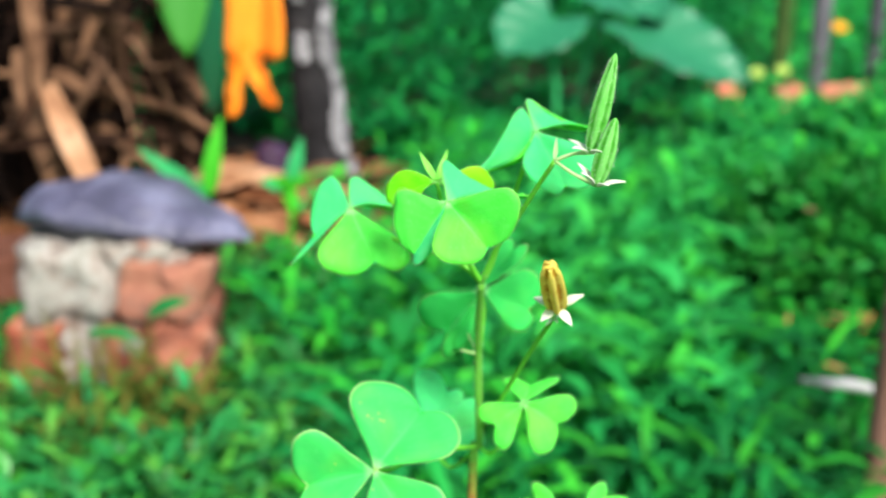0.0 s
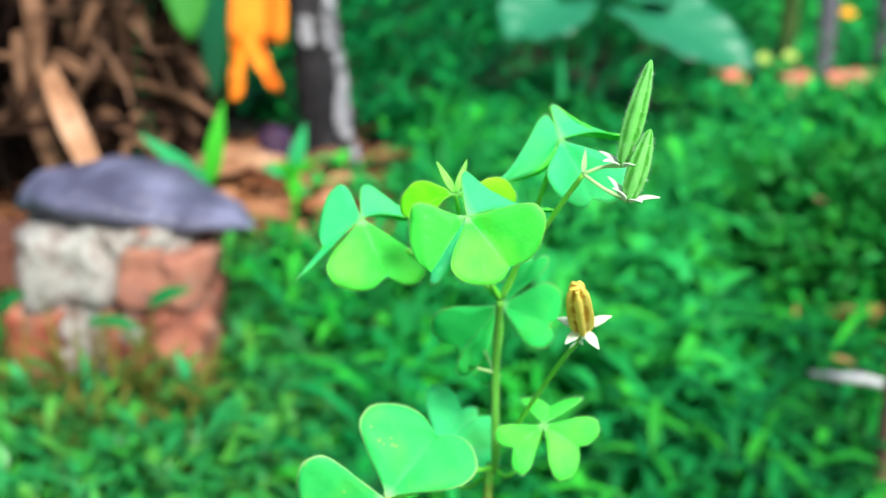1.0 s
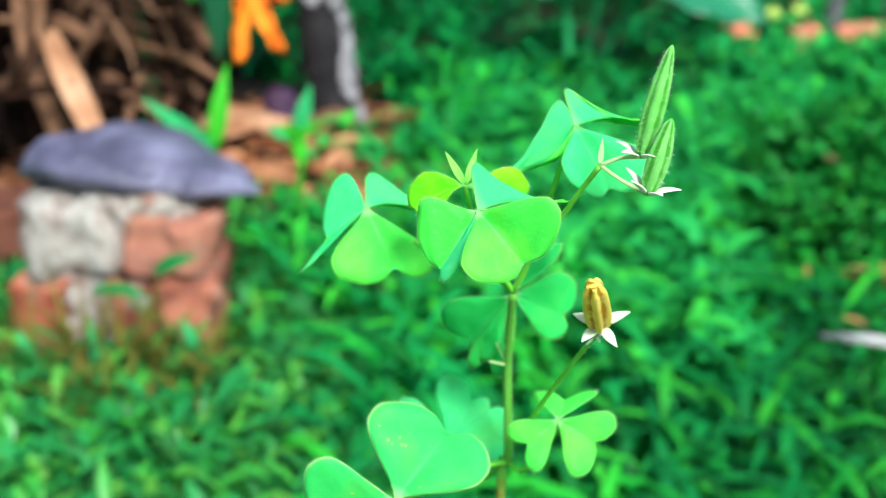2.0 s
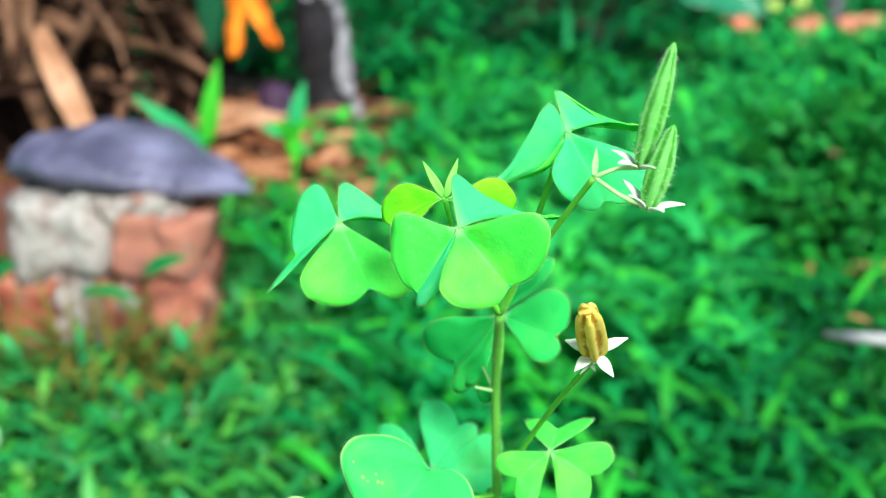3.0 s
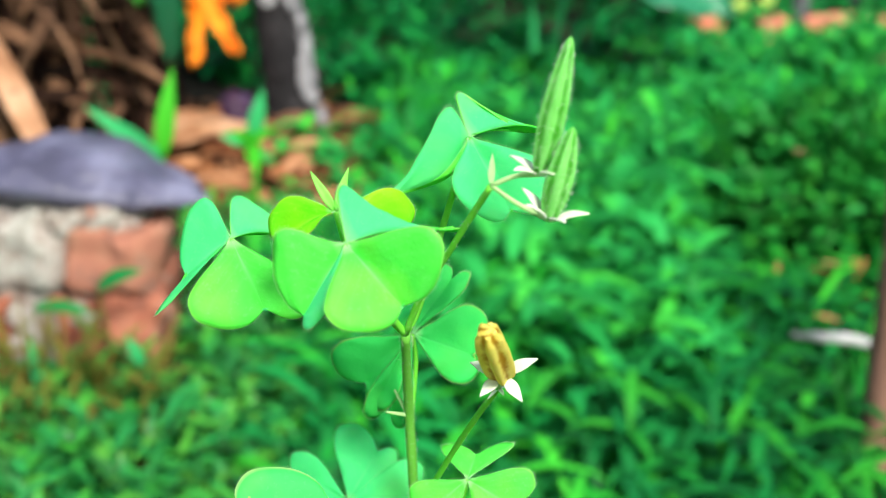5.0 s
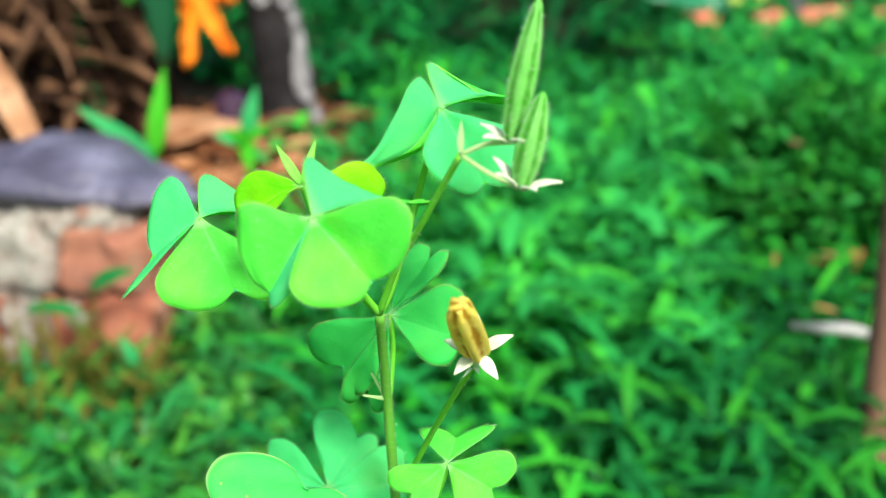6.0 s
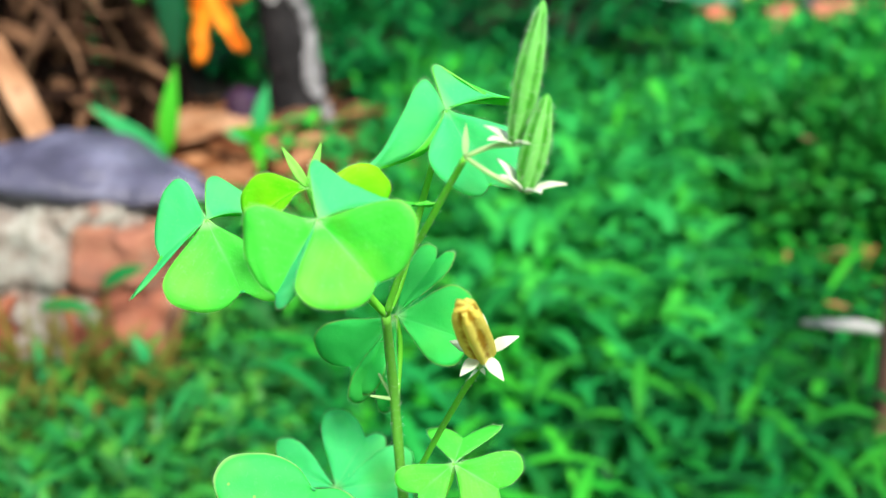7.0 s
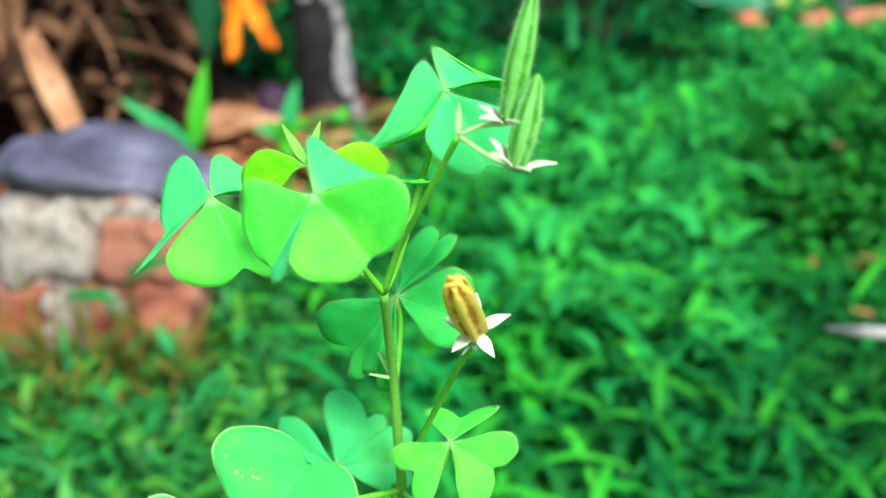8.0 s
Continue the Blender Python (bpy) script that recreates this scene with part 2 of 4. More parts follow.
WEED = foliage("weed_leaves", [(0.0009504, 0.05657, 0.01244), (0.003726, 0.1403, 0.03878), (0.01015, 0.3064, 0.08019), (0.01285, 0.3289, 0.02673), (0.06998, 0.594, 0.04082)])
# the weed colours darkened: shade put into the colour
SHADED_WEED = foliage("shaded_weed_leaves", [(0.00044, 0.03096, 0.008232), (0.00195, 0.08127, 0.02274), (0.00516, 0.1761, 0.04665), (0.0107, 0.1999, 0.01911), (0.0448, 0.3831, 0.03234)])
PALE_WEED = foliage("pale_weed_leaves", [(0.002827, 0.09607, 0.022), (0.009112, 0.2245, 0.04968), (0.02932, 0.4038, 0.09196), (0.06676, 0.5433, 0.04435)])
LAWN = foliage("low_grass", [(0.0018, 0.065, 0.01001), (0.0051, 0.1615, 0.03218), (0.0154, 0.315, 0.08044), (0.0405, 0.35, 0.03253), (0.112, 0.377, 0.0429)], 0.25, 0.4, 0.4)
FAR_WEED = foliage("far_weed_leaves", [(0.00325, 0.0875, 0.01925), (0.009333, 0.2137, 0.05), (0.02433, 0.4125, 0.09567), (0.05625, 0.5525, 0.0625)])
HEDGE = foliage("hedge_leaves", [(0.00054, 0.03396, 0.008223), (0.00243, 0.09231, 0.023), (0.00648, 0.191, 0.05261), (0.0189, 0.3206, 0.0414)])
BUSH = foliage("bush_leaves", [(0.002464, 0.06296, 0.007529), (0.004928, 0.1259, 0.01505), (0.009855, 0.2266, 0.03765), (0.04311, 0.3149, 0.0271)])
BROAD = foliage("broad_leaf", [(0.008, 0.145, 0.05), (0.018, 0.20, 0.083), (0.052, 0.27, 0.15)], 0.25, 0.36, 0.5)
BANANA = foliage("banana_leaf", [(0.02, 0.17, 0.022), (0.035, 0.24, 0.035), (0.09, 0.28, 0.03)])
BRIGHT = foliage("bright_blade", [(0.03, 0.30, 0.012), (0.05, 0.42, 0.02), (0.09, 0.50, 0.03)])
DARK_BLADE = foliage("dark_blade", [(0.006, 0.10, 0.022), (0.012, 0.17, 0.04), (0.02, 0.24, 0.055)])
STRAW = foliage("yellowing_grass", [(0.05, 0.10, 0.012), (0.14, 0.12, 0.02), (0.20, 0.13, 0.03), (0.06, 0.20, 0.02)], 0.3, 0.7)
DULL = foliage("dull_blade", [(0.018, 0.26, 0.07), (0.04, 0.40, 0.13), (0.06, 0.46, 0.15)])


# ---- mesh tools ----
def V(*p):
    return Vector(p)


def origin(ob):
    o = Vector((0, 0, 0))
    while ob:
        o = o + ob.location
        ob = ob.parent
    return o


def part(name, data, mat, parent=None, label="", smooth=True):
    """One mesh object out of (verts, faces) in world places, under its thing or part."""
    verts, faces = data[0], data[1]
    o = origin(parent)
    me = bpy.data.meshes.new(name)
    me.from_pydata([tuple(Vector(v) - o) for v in verts], [], faces)
    for k in (mat if isinstance(mat, (tuple, list)) else (mat,)):
        me.materials.append(k)
    if smooth:
        me.polygons.foreach_set("use_smooth", [True] * len(me.polygons))
    me.update()
    ob = new(name, me)
    ob.parent = parent
    if label:
        ob["label"] = label
    return ob


def thing(name, place, label, category, group=""):
    ob = new(name)
    ob.location = place
    ob.empty_display_size = 0.01
    return tagged(ob, label, category, group)


def spline(points, steps=5):
    p = [Vector(q) for q in points]
    p = [p[0] * 2 - p[1]] + p + [p[-1] * 2 - p[-2]]
    out = []
    for i in range(1, len(p) - 2):
        for k in range(steps):
            s = k / steps
            a, b, c, d = p[i - 1:i + 3]
            out.append(0.5 * ((2 * b) + (c - a) * s + (2 * a - 5 * b + 4 * c - d) * s * s + (3 * b - a - 3 * c + d) * s ** 3))
    out.append(p[-2])
    return out


def tube(points, radii, sides=10, steps=5, wob=0.0, seed=0):
    """A tapering round stalk along a smooth line, closed at both ends."""
    line = spline(points, steps)
    n = len(line)
    rr = np.interp(np.linspace(0, 1, n), np.linspace(0, 1, len(radii)), radii)
    verts, faces = [], []
    side = Vector((1, 0.13, 0.07))
    for i, c in enumerate(line):
        d = (line[min(i + 1, n - 1)] - line[max(i - 1, 0)]).normalized()
        side = (side - d * side.dot(d)).normalized()
        up = d.cross(side)
        for k in range(sides):
            a = 2 * math.pi * k / sides
            w = 1 + wob * noise.noise(Vector((math.cos(a) * 1.3 + seed, math.sin(a) * 1.3, i * 0.45)))
            verts.append(c + (side * math.cos(a) + up * math.sin(a)) * rr[i] * w)
    for i in range(n - 1):
        for k in range(sides):
            faces.append((i * sides + k, i * sides + (k + 1) % sides, (i + 1) * sides + (k + 1) % sides, (i + 1) * sides + k))
    faces.append(tuple(reversed(range(sides))))
    faces.append(tuple(range((n - 1) * sides, n * sides)))
    return verts, faces


def merge(parts):
    verts, faces = [], []
    for v, f in parts:
        o = len(verts)
        verts += list(v)
        faces += [tuple(i + o for i in q) for q in f]
    return verts, faces


def cilia(roots, length, width, rng):
    """Fine straight hairs: (root, direction) pairs."""
    verts, faces = [], []
    for p, d in roots:
        d = (d + Vector((rng.uniform(-1, 1), rng.uniform(-1, 1), rng.uniform(-1, 1))) * 0.35).normalized()
        s = d.orthogonal().normalized() * width
        u = d.cross(s)
        q = p + d * length * rng.uniform(0.6, 1.2)
        o = len(verts)
        verts += [p + s, p - s * 0.5 + u * 0.87, p - s * 0.5 - u * 0.87, q]
        faces += [(o, o + 1, o + 3), (o + 1, o + 2, o + 3), (o + 2, o, o + 3)]
    return verts, faces


def lance(base, tip, width, up, rows=8, bend=0.0, fold=0.25, point=1.0, twist=0.0):
    """A pointed blade with a keel: base, tip, greatest half width, the way its face looks, droop."""
    base, tip, up = Vector(base), Vector(tip), Vector(up)
    d = tip - base
    side = d.cross(up).normalized()
    nrm = side.cross(d).normalized()
    verts, faces = [], []
    for i in range(rows + 1):
        s = i / rows
        w = width * (math.sin(math.pi * min(1, s * 0.94 + 0.06) ** 0.8) ** point if s < 1 else 0.02) + width * 0.02
        c = base + d * s + nrm * bend * d.length * 4 * s * (1 - s)
        ca, sa = math.cos(twist * s), math.sin(twist * s)
        sd, nm = side * ca + nrm * sa, nrm * ca - side * sa
        for j in (-1, -0.5, 0, 0.5, 1):
            verts.append(c + sd * w * j + nm * w * fold * abs(j))
    for i in range(rows):
        for j in range(4):
            a = i * 5 + j
            faces.append((a, a + 1, a + 6, a + 5))
    return verts, faces


def shell(data, thick):
    """Gives a blade its thickness: the same sheet twice, joined at the margin."""
    verts, faces = [Vector(v) for v in data[0]], data[1]
    nv = [Vector((0, 0, 0)) for _ in verts]
    edges = {}
    for f in faces:
        n = (verts[f[1]] - verts[f[0]]).cross(verts[f[2]] - verts[f[0]])
        for k, i in enumerate(f):
            nv[i] = nv[i] + n
            e = (i, f[(k + 1) % len(f)])
            edges[tuple(sorted(e))] = None if tuple(sorted(e)) in edges else e
    n = len(verts)
    low = [v - q.normalized() * thick if q.length > 0 else v for v, q in zip(verts, nv)]
    out = list(faces) + [tuple(i + n for i in reversed(f)) for f in faces]
    out += [(e[1], e[0], e[0] + n, e[1] + n) for e in edges.values() if e]
    return verts + low, out


# ---- the sorrel ----
rng = random.Random(4)
PLANT_BASE = V(0.004, 0.244, 0.0)
plant = thing("wood_sorrel", PLANT_BASE, "slender green wood sorrel with clover-like leaves and hairy seed pods", "plant")


def petiole(points, radius, label=""):
    return part("leaf", tube(points, [radius * 1.15, radius, radius * 0.8], 8, 5), STALK_MAT, plant, label)


OUTLINE = spline([(0, 0, 0), (0.10, 0.12, 0), (0.30, 0.40, 0), (0.55, 0.76, 0), (0.80, 0.99, 0), (1.03, 0.96, 0), (1.18, 0.70, 0), (1.17, 0.30, 0), (1.0, 0, 0)], 7)


WING = spline([(0, 0, 0), (0.07, 0.26, 0), (0.16, 0.60, 0), (0.27, 0.91, 0), (0.40, 1.0, 0), (0.53, 0.88, 0), (0.68, 0.58, 0), (0.84, 0.26, 0), (1.0, 0, 0)], 7)


def leaflet(parent, node, notch, left, right, mats, bow=(0, 0, 0), wing=0.0, other=None, fold=None):
    """A heart-shaped leaflet: from the node along the midrib to the notch, each half out to its widest place."""
    node, bow = Vector(node), Vector(bow)
    m = Vector(notch) - node
    cols = 7
    fold = (0.24 if mats is SPOTTED else 0.04 if other or wing else 0.10) if fold is None else fold
    halves = [Vector(left) - node - m * (0.42 * wing if wing else 0.8), Vector(right) - node - m * 0.8]
    rows = len(OUTLINE)
    tops = [halves[0].cross(m).normalized(), m.cross(halves[1]).normalized()]
    rise = (tops[0] + tops[1]).normalized() if (tops[0] + tops[1]).length > 0.2 else tops[0]
    size = m.length
    verts, uvs, faces = [], [], []
    wave = rng.uniform(0, 6)
    for i in range(rows):
        s = i / (rows - 1)
        for j in range(-cols, cols + 1):
            k = abs(j) / cols
            h, top = (halves[0], tops[0]) if j < 0 else (halves[1], tops[1])
            o = WING[i] if wing and j < 0 else OUTLINE[i]
            a = s + (o.x * (wing if wing and j < 0 else 1.0) - s) * k
            rough = 1 + (0.006 * math.sin(i * 0.55 + wave) if k == 1 else 0)
            p = node + m * a * rough + h * o.y * k * rough + bow * 4 * a * max(0.0, 1 - a)
            puff = 0.08 * size * math.sin(math.pi * min(k, 1) * 0.8) * math.sin(math.pi * min(s, 1))
            droop = -0.07 * size * a * a
            p = p + rise * fold * size * o.y * k + top * puff * 0.8 + rise * droop + rise * size * (0.014 * math.sin(9 * a + 5 * k + wave) + 0.007 * k * math.sin(17 * a - 7 * k + 2 * wave))
            verts.append(p)
            uvs.append((a, k * (1 if j > 0 else -1)))
    w = 2 * cols + 1
    for i in range(rows - 1):
        for j in range(w - 1):
            a = i * w + j
            faces.append((a, a + w, a + w + 1, a + 1))
    n = len(verts)
    data = shell((verts, faces), 0.00022)
    ob = part("leaflet", data, list(mats), parent)
    me = ob.data
    if other:
        me.materials.append(other)
    slot = [2 if other and i % (w - 1) >= cols else 0 for i in range(len(faces))]
    me.polygons.foreach_set("material_index", slot + [k or 1 for k in slot] + [0] * (len(me.polygons) - 2 * len(faces)))
    layer = me.uv_layers.new(name="blade")
    for lp in me.loops:
        layer.data[lp.index].uv = uvs[lp.vertex_index % n]
    rim = [i * w for i in range(2, rows - 1)] + [i * w + w - 1 for i in range(2, rows - 1)]
    roots = []
    for i in rim:
        c = verts[(i // w) * w + cols]
        nxt = verts[min(i + w, n - 1)]
        for f in (0.0, 0.5):
            p = verts[i].lerp(nxt, f)
            roots.append((p, (p - c).normalized()))
    part("fringe", cilia(roots, 0.00058, 0.000014, rng), FUZZ_MAT, parent, "fine pale hairs on the margin")["kind"] = "stuff"
    return ob


leaf = petiole([(0.0064, 0.2148, 0.3477), (0.0019, 0.2157, 0.3516), (-0.0049, 0.2176, 0.3533), (-0.0129, 0.2220, 0.3552), (-0.0174, 0.2234, 0.3575), (-0.0184, 0.2218, 0.3600)], 0.00044, '')
leaflet(leaf, (-0.0184, 0.2218, 0.3600), (-0.0134, 0.2173, 0.3510), (-0.0242, 0.2157, 0.3522), (-0.0080, 0.2212, 0.3526), FRESH)
leaflet(leaf, (-0.0184, 0.2218, 0.3600), (-0.0250, 0.2203, 0.3550), (-0.0227, 0.2242, 0.3649), (-0.0278, 0.2190, 0.3507), TEAL, bow=(0.0006, 0.0000, 0.0007))
leaflet(leaf, (-0.0184, 0.2218, 0.3600), (-0.0114, 0.2248, 0.3598), (-0.0173, 0.2264, 0.3644), (-0.0128, 0.2275, 0.3578), FRESH, bow=(0.0000, -0.0000, 0.0005), wing=1.35, other=FRESH_TOP)
leaf = petiole([(0.0064, 0.2148, 0.3477), (0.0045, 0.2121, 0.3517), (0.0023, 0.2072, 0.3577), (0.0009, 0.2006, 0.3635), (0.0000, 0.1957, 0.3682)], 0.00048, '')
leaflet(leaf, (0.0000, 0.1957, 0.3682), (0.0067, 0.1923, 0.3612), (-0.0023, 0.1898, 0.3613), (0.0105, 0.1918, 0.3714), FRESH)
leaflet(leaf, (0.0000, 0.1957, 0.3682), (-0.0056, 0.1940, 0.3595), (-0.0078, 0.1964, 0.3703), (-0.0016, 0.1934, 0.3616), FRESH, bow=(-0.0002, 0.0000, -0.0005), other=FRESH_BELOW)
leaflet(leaf, (0.0000, 0.1957, 0.3682), (0.0109, 0.2008, 0.3682), (0.0000, 0.1995, 0.3739), (0.0109, 0.2017, 0.3669), FRESH, bow=(0.0000, 0.0000, 0.0006), wing=0.62, other=FRESH_TOP)
leaf = petiole([(0.0064, 0.2148, 0.3477), (0.0083, 0.2151, 0.3514), (0.0111, 0.2160, 0.3604), (0.0131, 0.2160, 0.3671), (0.0145, 0.2151, 0.3723), (0.0155, 0.2131, 0.3766)], 0.00048, '')
leaflet(leaf, (0.0155, 0.2131, 0.3766), (0.0209, 0.2088, 0.3679), (0.0130, 0.2082, 0.3710), (0.0258, 0.2110, 0.3730), TEAL)
leaflet(leaf, (0.0155, 0.2131, 0.3766), (0.0050, 0.2099, 0.3691), (0.0105, 0.2132, 0.3812), (0.0110, 0.2143, 0.3721), TEAL, bow=(0.0011, 0.0000, -0.0013), wing=1.0, other=FRESH_TOP)
leaflet(leaf, (0.0155, 0.2131, 0.3766), (0.0249, 0.2171, 0.3770), (0.0148, 0.2160, 0.3814), (0.0238, 0.2182, 0.3750), FRESH, bow=(-0.0000, 0.0000, 0.0007), wing=0.6, other=FRESH_TOP)
leaf = petiole([(0.0064, 0.2148, 0.3477), (0.0036, 0.2121, 0.3531), (0.0001, 0.2077, 0.3609), (-0.0011, 0.2055, 0.3658), (-0.0018, 0.2049, 0.3692)], 0.00042, 'young yellow-green leaf')
leaflet(leaf, (-0.0018, 0.2049, 0.3692), (-0.0092, 0.2061, 0.3648), (-0.0082, 0.2072, 0.3699), (-0.0046, 0.2044, 0.3662), YOUNG, bow=(0.0000, 0.0000, 0.0008))
leaflet(leaf, (-0.0018, 0.2049, 0.3692), (0.0069, 0.2072, 0.3662), (0.0038, 0.2049, 0.3660), (0.0047, 0.2082, 0.3711), YOUNG)
leaf = petiole([(0.0064, 0.2303, 0.3258), (0.0071, 0.2308, 0.3313), (0.0075, 0.2308, 0.3365), (0.0071, 0.2297, 0.3412)], 0.0004, '')
leaflet(leaf, (0.0071, 0.2297, 0.3412), (0.0166, 0.2308, 0.3368), (0.0122, 0.2292, 0.3335), (0.0157, 0.2336, 0.3444), SHADE)
leaflet(leaf, (0.0071, 0.2297, 0.3412), (-0.0006, 0.2308, 0.3321), (-0.0040, 0.2325, 0.3391), (0.0045, 0.2292, 0.3304), SHADE)
leaflet(leaf, (0.0071, 0.2297, 0.3412), (0.0032, 0.2297, 0.3287), (0.0000, 0.2303, 0.3312), (0.0068, 0.2297, 0.3287), SHADE)
leaflet(leaf, (0.0071, 0.2297, 0.3412), (0.0134, 0.2363, 0.3479), (0.0145, 0.2347, 0.3451), (0.0087, 0.2363, 0.3467), SHADE)
leaf = petiole([(0.0068, 0.2286, 0.3077), (0.0092, 0.2264, 0.3071), (0.0127, 0.2220, 0.3131), (0.0146, 0.2198, 0.3184), (0.0151, 0.2189, 0.3217)], 0.00036, '')
leaflet(leaf, (0.0151, 0.2189, 0.3217), (0.0166, 0.2231, 0.3237), (0.0222, 0.2231, 0.3244), (0.0112, 0.2231, 0.3243), FRESH)
leaflet(leaf, (0.0151, 0.2189, 0.3217), (0.0098, 0.2165, 0.3183), (0.0074, 0.2187, 0.3215), (0.0123, 0.2149, 0.3144), FRESH)
leaflet(leaf, (0.0151, 0.2189, 0.3217), (0.0215, 0.2165, 0.3186), (0.0170, 0.2143, 0.3136), (0.0238, 0.2193, 0.3232), FRESH)
leaf = petiole([(0.0068, 0.2286, 0.3077), (0.0041, 0.2264, 0.3084), (-0.0010, 0.2187, 0.3116), (-0.0069, 0.2099, 0.3135), (-0.0105, 0.2049, 0.3142), (-0.0128, 0.2011, 0.3163)], 0.00046, 'pale spotted leaf with a yellowed margin')
leaflet(leaf, (-0.0128, 0.2011, 0.3163), (-0.0045, 0.2066, 0.3254), (0.0009, 0.2033, 0.3180), (-0.0177, 0.2082, 0.3275), SPOTTED)
leaflet(leaf, (-0.0129, 0.2011, 0.3160), (-0.0251, 0.2005, 0.3131), (-0.0237, 0.2033, 0.3234), (-0.0215, 0.1973, 0.3063), SPOTTED)
leaflet(leaf, (-0.0129, 0.2011, 0.3160), (-0.0073, 0.1962, 0.3094), (-0.0143, 0.1953, 0.3086), (-0.0010, 0.1986, 0.3134), SPOTTED)
leaf = petiole([(0.0068, 0.2286, 0.3077), (0.0008, 0.2386, 0.2977), (-0.0047, 0.2374, 0.3070)], 0.0004, "")
leaflet(leaf, (-0.0047, 0.2374, 0.3070), (0.0004, 0.2418, 0.3139), (0.0026, 0.2407, 0.3101), (-0.0070, 0.2435, 0.3164), TEAL)
leaflet(leaf, (-0.0047, 0.2374, 0.3070), (-0.0130, 0.2374, 0.3120), (-0.0103, 0.2396, 0.3146), (-0.0120, 0.2358, 0.3089), TEAL)
leaflet(leaf, (-0.0047, 0.2374, 0.3070), (0.0060, 0.2374, 0.3079), (0.0042, 0.2352, 0.3034), (0.0042, 0.2407, 0.3128), TEAL)
leaf = petiole([(0.0061, 0.2303, 0.2843), (0.0111, 0.2275, 0.2819), (0.0201, 0.2225, 0.2876), (0.0256, 0.2193, 0.2942)], 0.00036, '')
leaflet(leaf, (0.0256, 0.2193, 0.2942), (0.0321, 0.2220, 0.2991), (0.0355, 0.2215, 0.2975), (0.0295, 0.2231, 0.3009), FRESH)
leaflet(leaf, (0.0256, 0.2193, 0.2942), (0.0186, 0.2220, 0.2990), (0.0207, 0.2231, 0.3008), (0.0163, 0.2203, 0.2960), FRESH)
leaflet(leaf, (0.0256, 0.2193, 0.2942), (0.0286, 0.2160, 0.2897), (0.0240, 0.2154, 0.2894), (0.0326, 0.2165, 0.2914), FRESH)
STEM = [(0.0040, 0.2440, -0.0100), (0.0048, 0.2420, 0.1000), (0.0054, 0.2380, 0.2000), (0.0056, 0.2297, 0.2987), (0.0068, 0.2286, 0.3077), (0.0066, 0.2275, 0.3193), (0.0064, 0.2267, 0.3284), (0.0063, 0.2220, 0.3375), (0.0064, 0.2148, 0.3477)]
POD_STALK = [(0.0064, 0.2148, 0.3477), (0.0092, 0.2099, 0.3564), (0.0121, 0.2044, 0.3629), (0.0153, 0.1989, 0.3703), (0.0175, 0.1948, 0.3753)]
SEED_STALK = [(0.0068, 0.2286, 0.3077), (0.0073, 0.2281, 0.3122), (0.0097, 0.2220, 0.3189), (0.0135, 0.2137, 0.3304), (0.0167, 0.2055, 0.3403), (0.0188, 0.2005, 0.3461)]
UMBEL = (0.0175, 0.1948, 0.3754)
POD_A = (0.0231, 0.1934, 0.3772), (0.0263, 0.1923, 0.3932)
POD_B = (0.0241, 0.1918, 0.3722), (0.0266, 0.1907, 0.3833)
SEED = (0.0188, 0.2005, 0.3461), (0.0191, 0.1995, 0.3486), (0.0167, 0.1890, 0.3593)
BUD = (-0.0018, 0.2049, 0.3692), (-0.0049, 0.2061, 0.3743), (0.0000, 0.2061, 0.3747)
BRACT = (0.0062, 0.2264, 0.3288), (0.0042, 0.2264, 0.3332), (0.0029, 0.2248, 0.3303)


def hairy(points, radius, count, length=0.0007):
    line = spline(points, 12)
    roots = []
    for _ in range(count):
        i = rng.randrange(len(line) - 1)
        d = (line[i + 1] - line[i]).normalized()
        s = d.orthogonal()
        s.rotate(Matrix.Rotation(rng.uniform(0, 6.28), 3, d))
        roots.append((line[i].lerp(line[i + 1], rng.random()) + s * radius * 0.9, s))
    return cilia(roots, length, 0.00002, rng)


stem = part("stem", tube(STEM, [0.0014, 0.0012, 0.0010, 0.00085, 0.00081, 0.00077, 0.00072, 0.00066], 12, 6, 0.12), STEM_MAT, plant, "slender stem, reddish below and green above")
part("stem_hairs", hairy(STEM[4:], 0.00074, 420, 0.0004), HAIR_MAT, stem)["kind"] = "stuff"
pod_stalk = part("pod_stalk", tube(POD_STALK, [0.00050, 0.00043, 0.00040], 10, 6, 0.1), STALK_MAT, plant)
part("stalk_hairs", hairy(POD_STALK, 0.00046, 150, 0.0004), HAIR_MAT, pod_stalk)["kind"] = "stuff"
seed_stalk = part("seed_stalk", tube(SEED_STALK, [0.00054, 0.00045, 0.0004], 10, 6, 0.1), STALK_MAT, plant)
part("stalk_hairs", hairy(SEED_STALK, 0.00046, 150, 0.0004), HAIR_MAT, seed_stalk)["kind"] = "stuff"


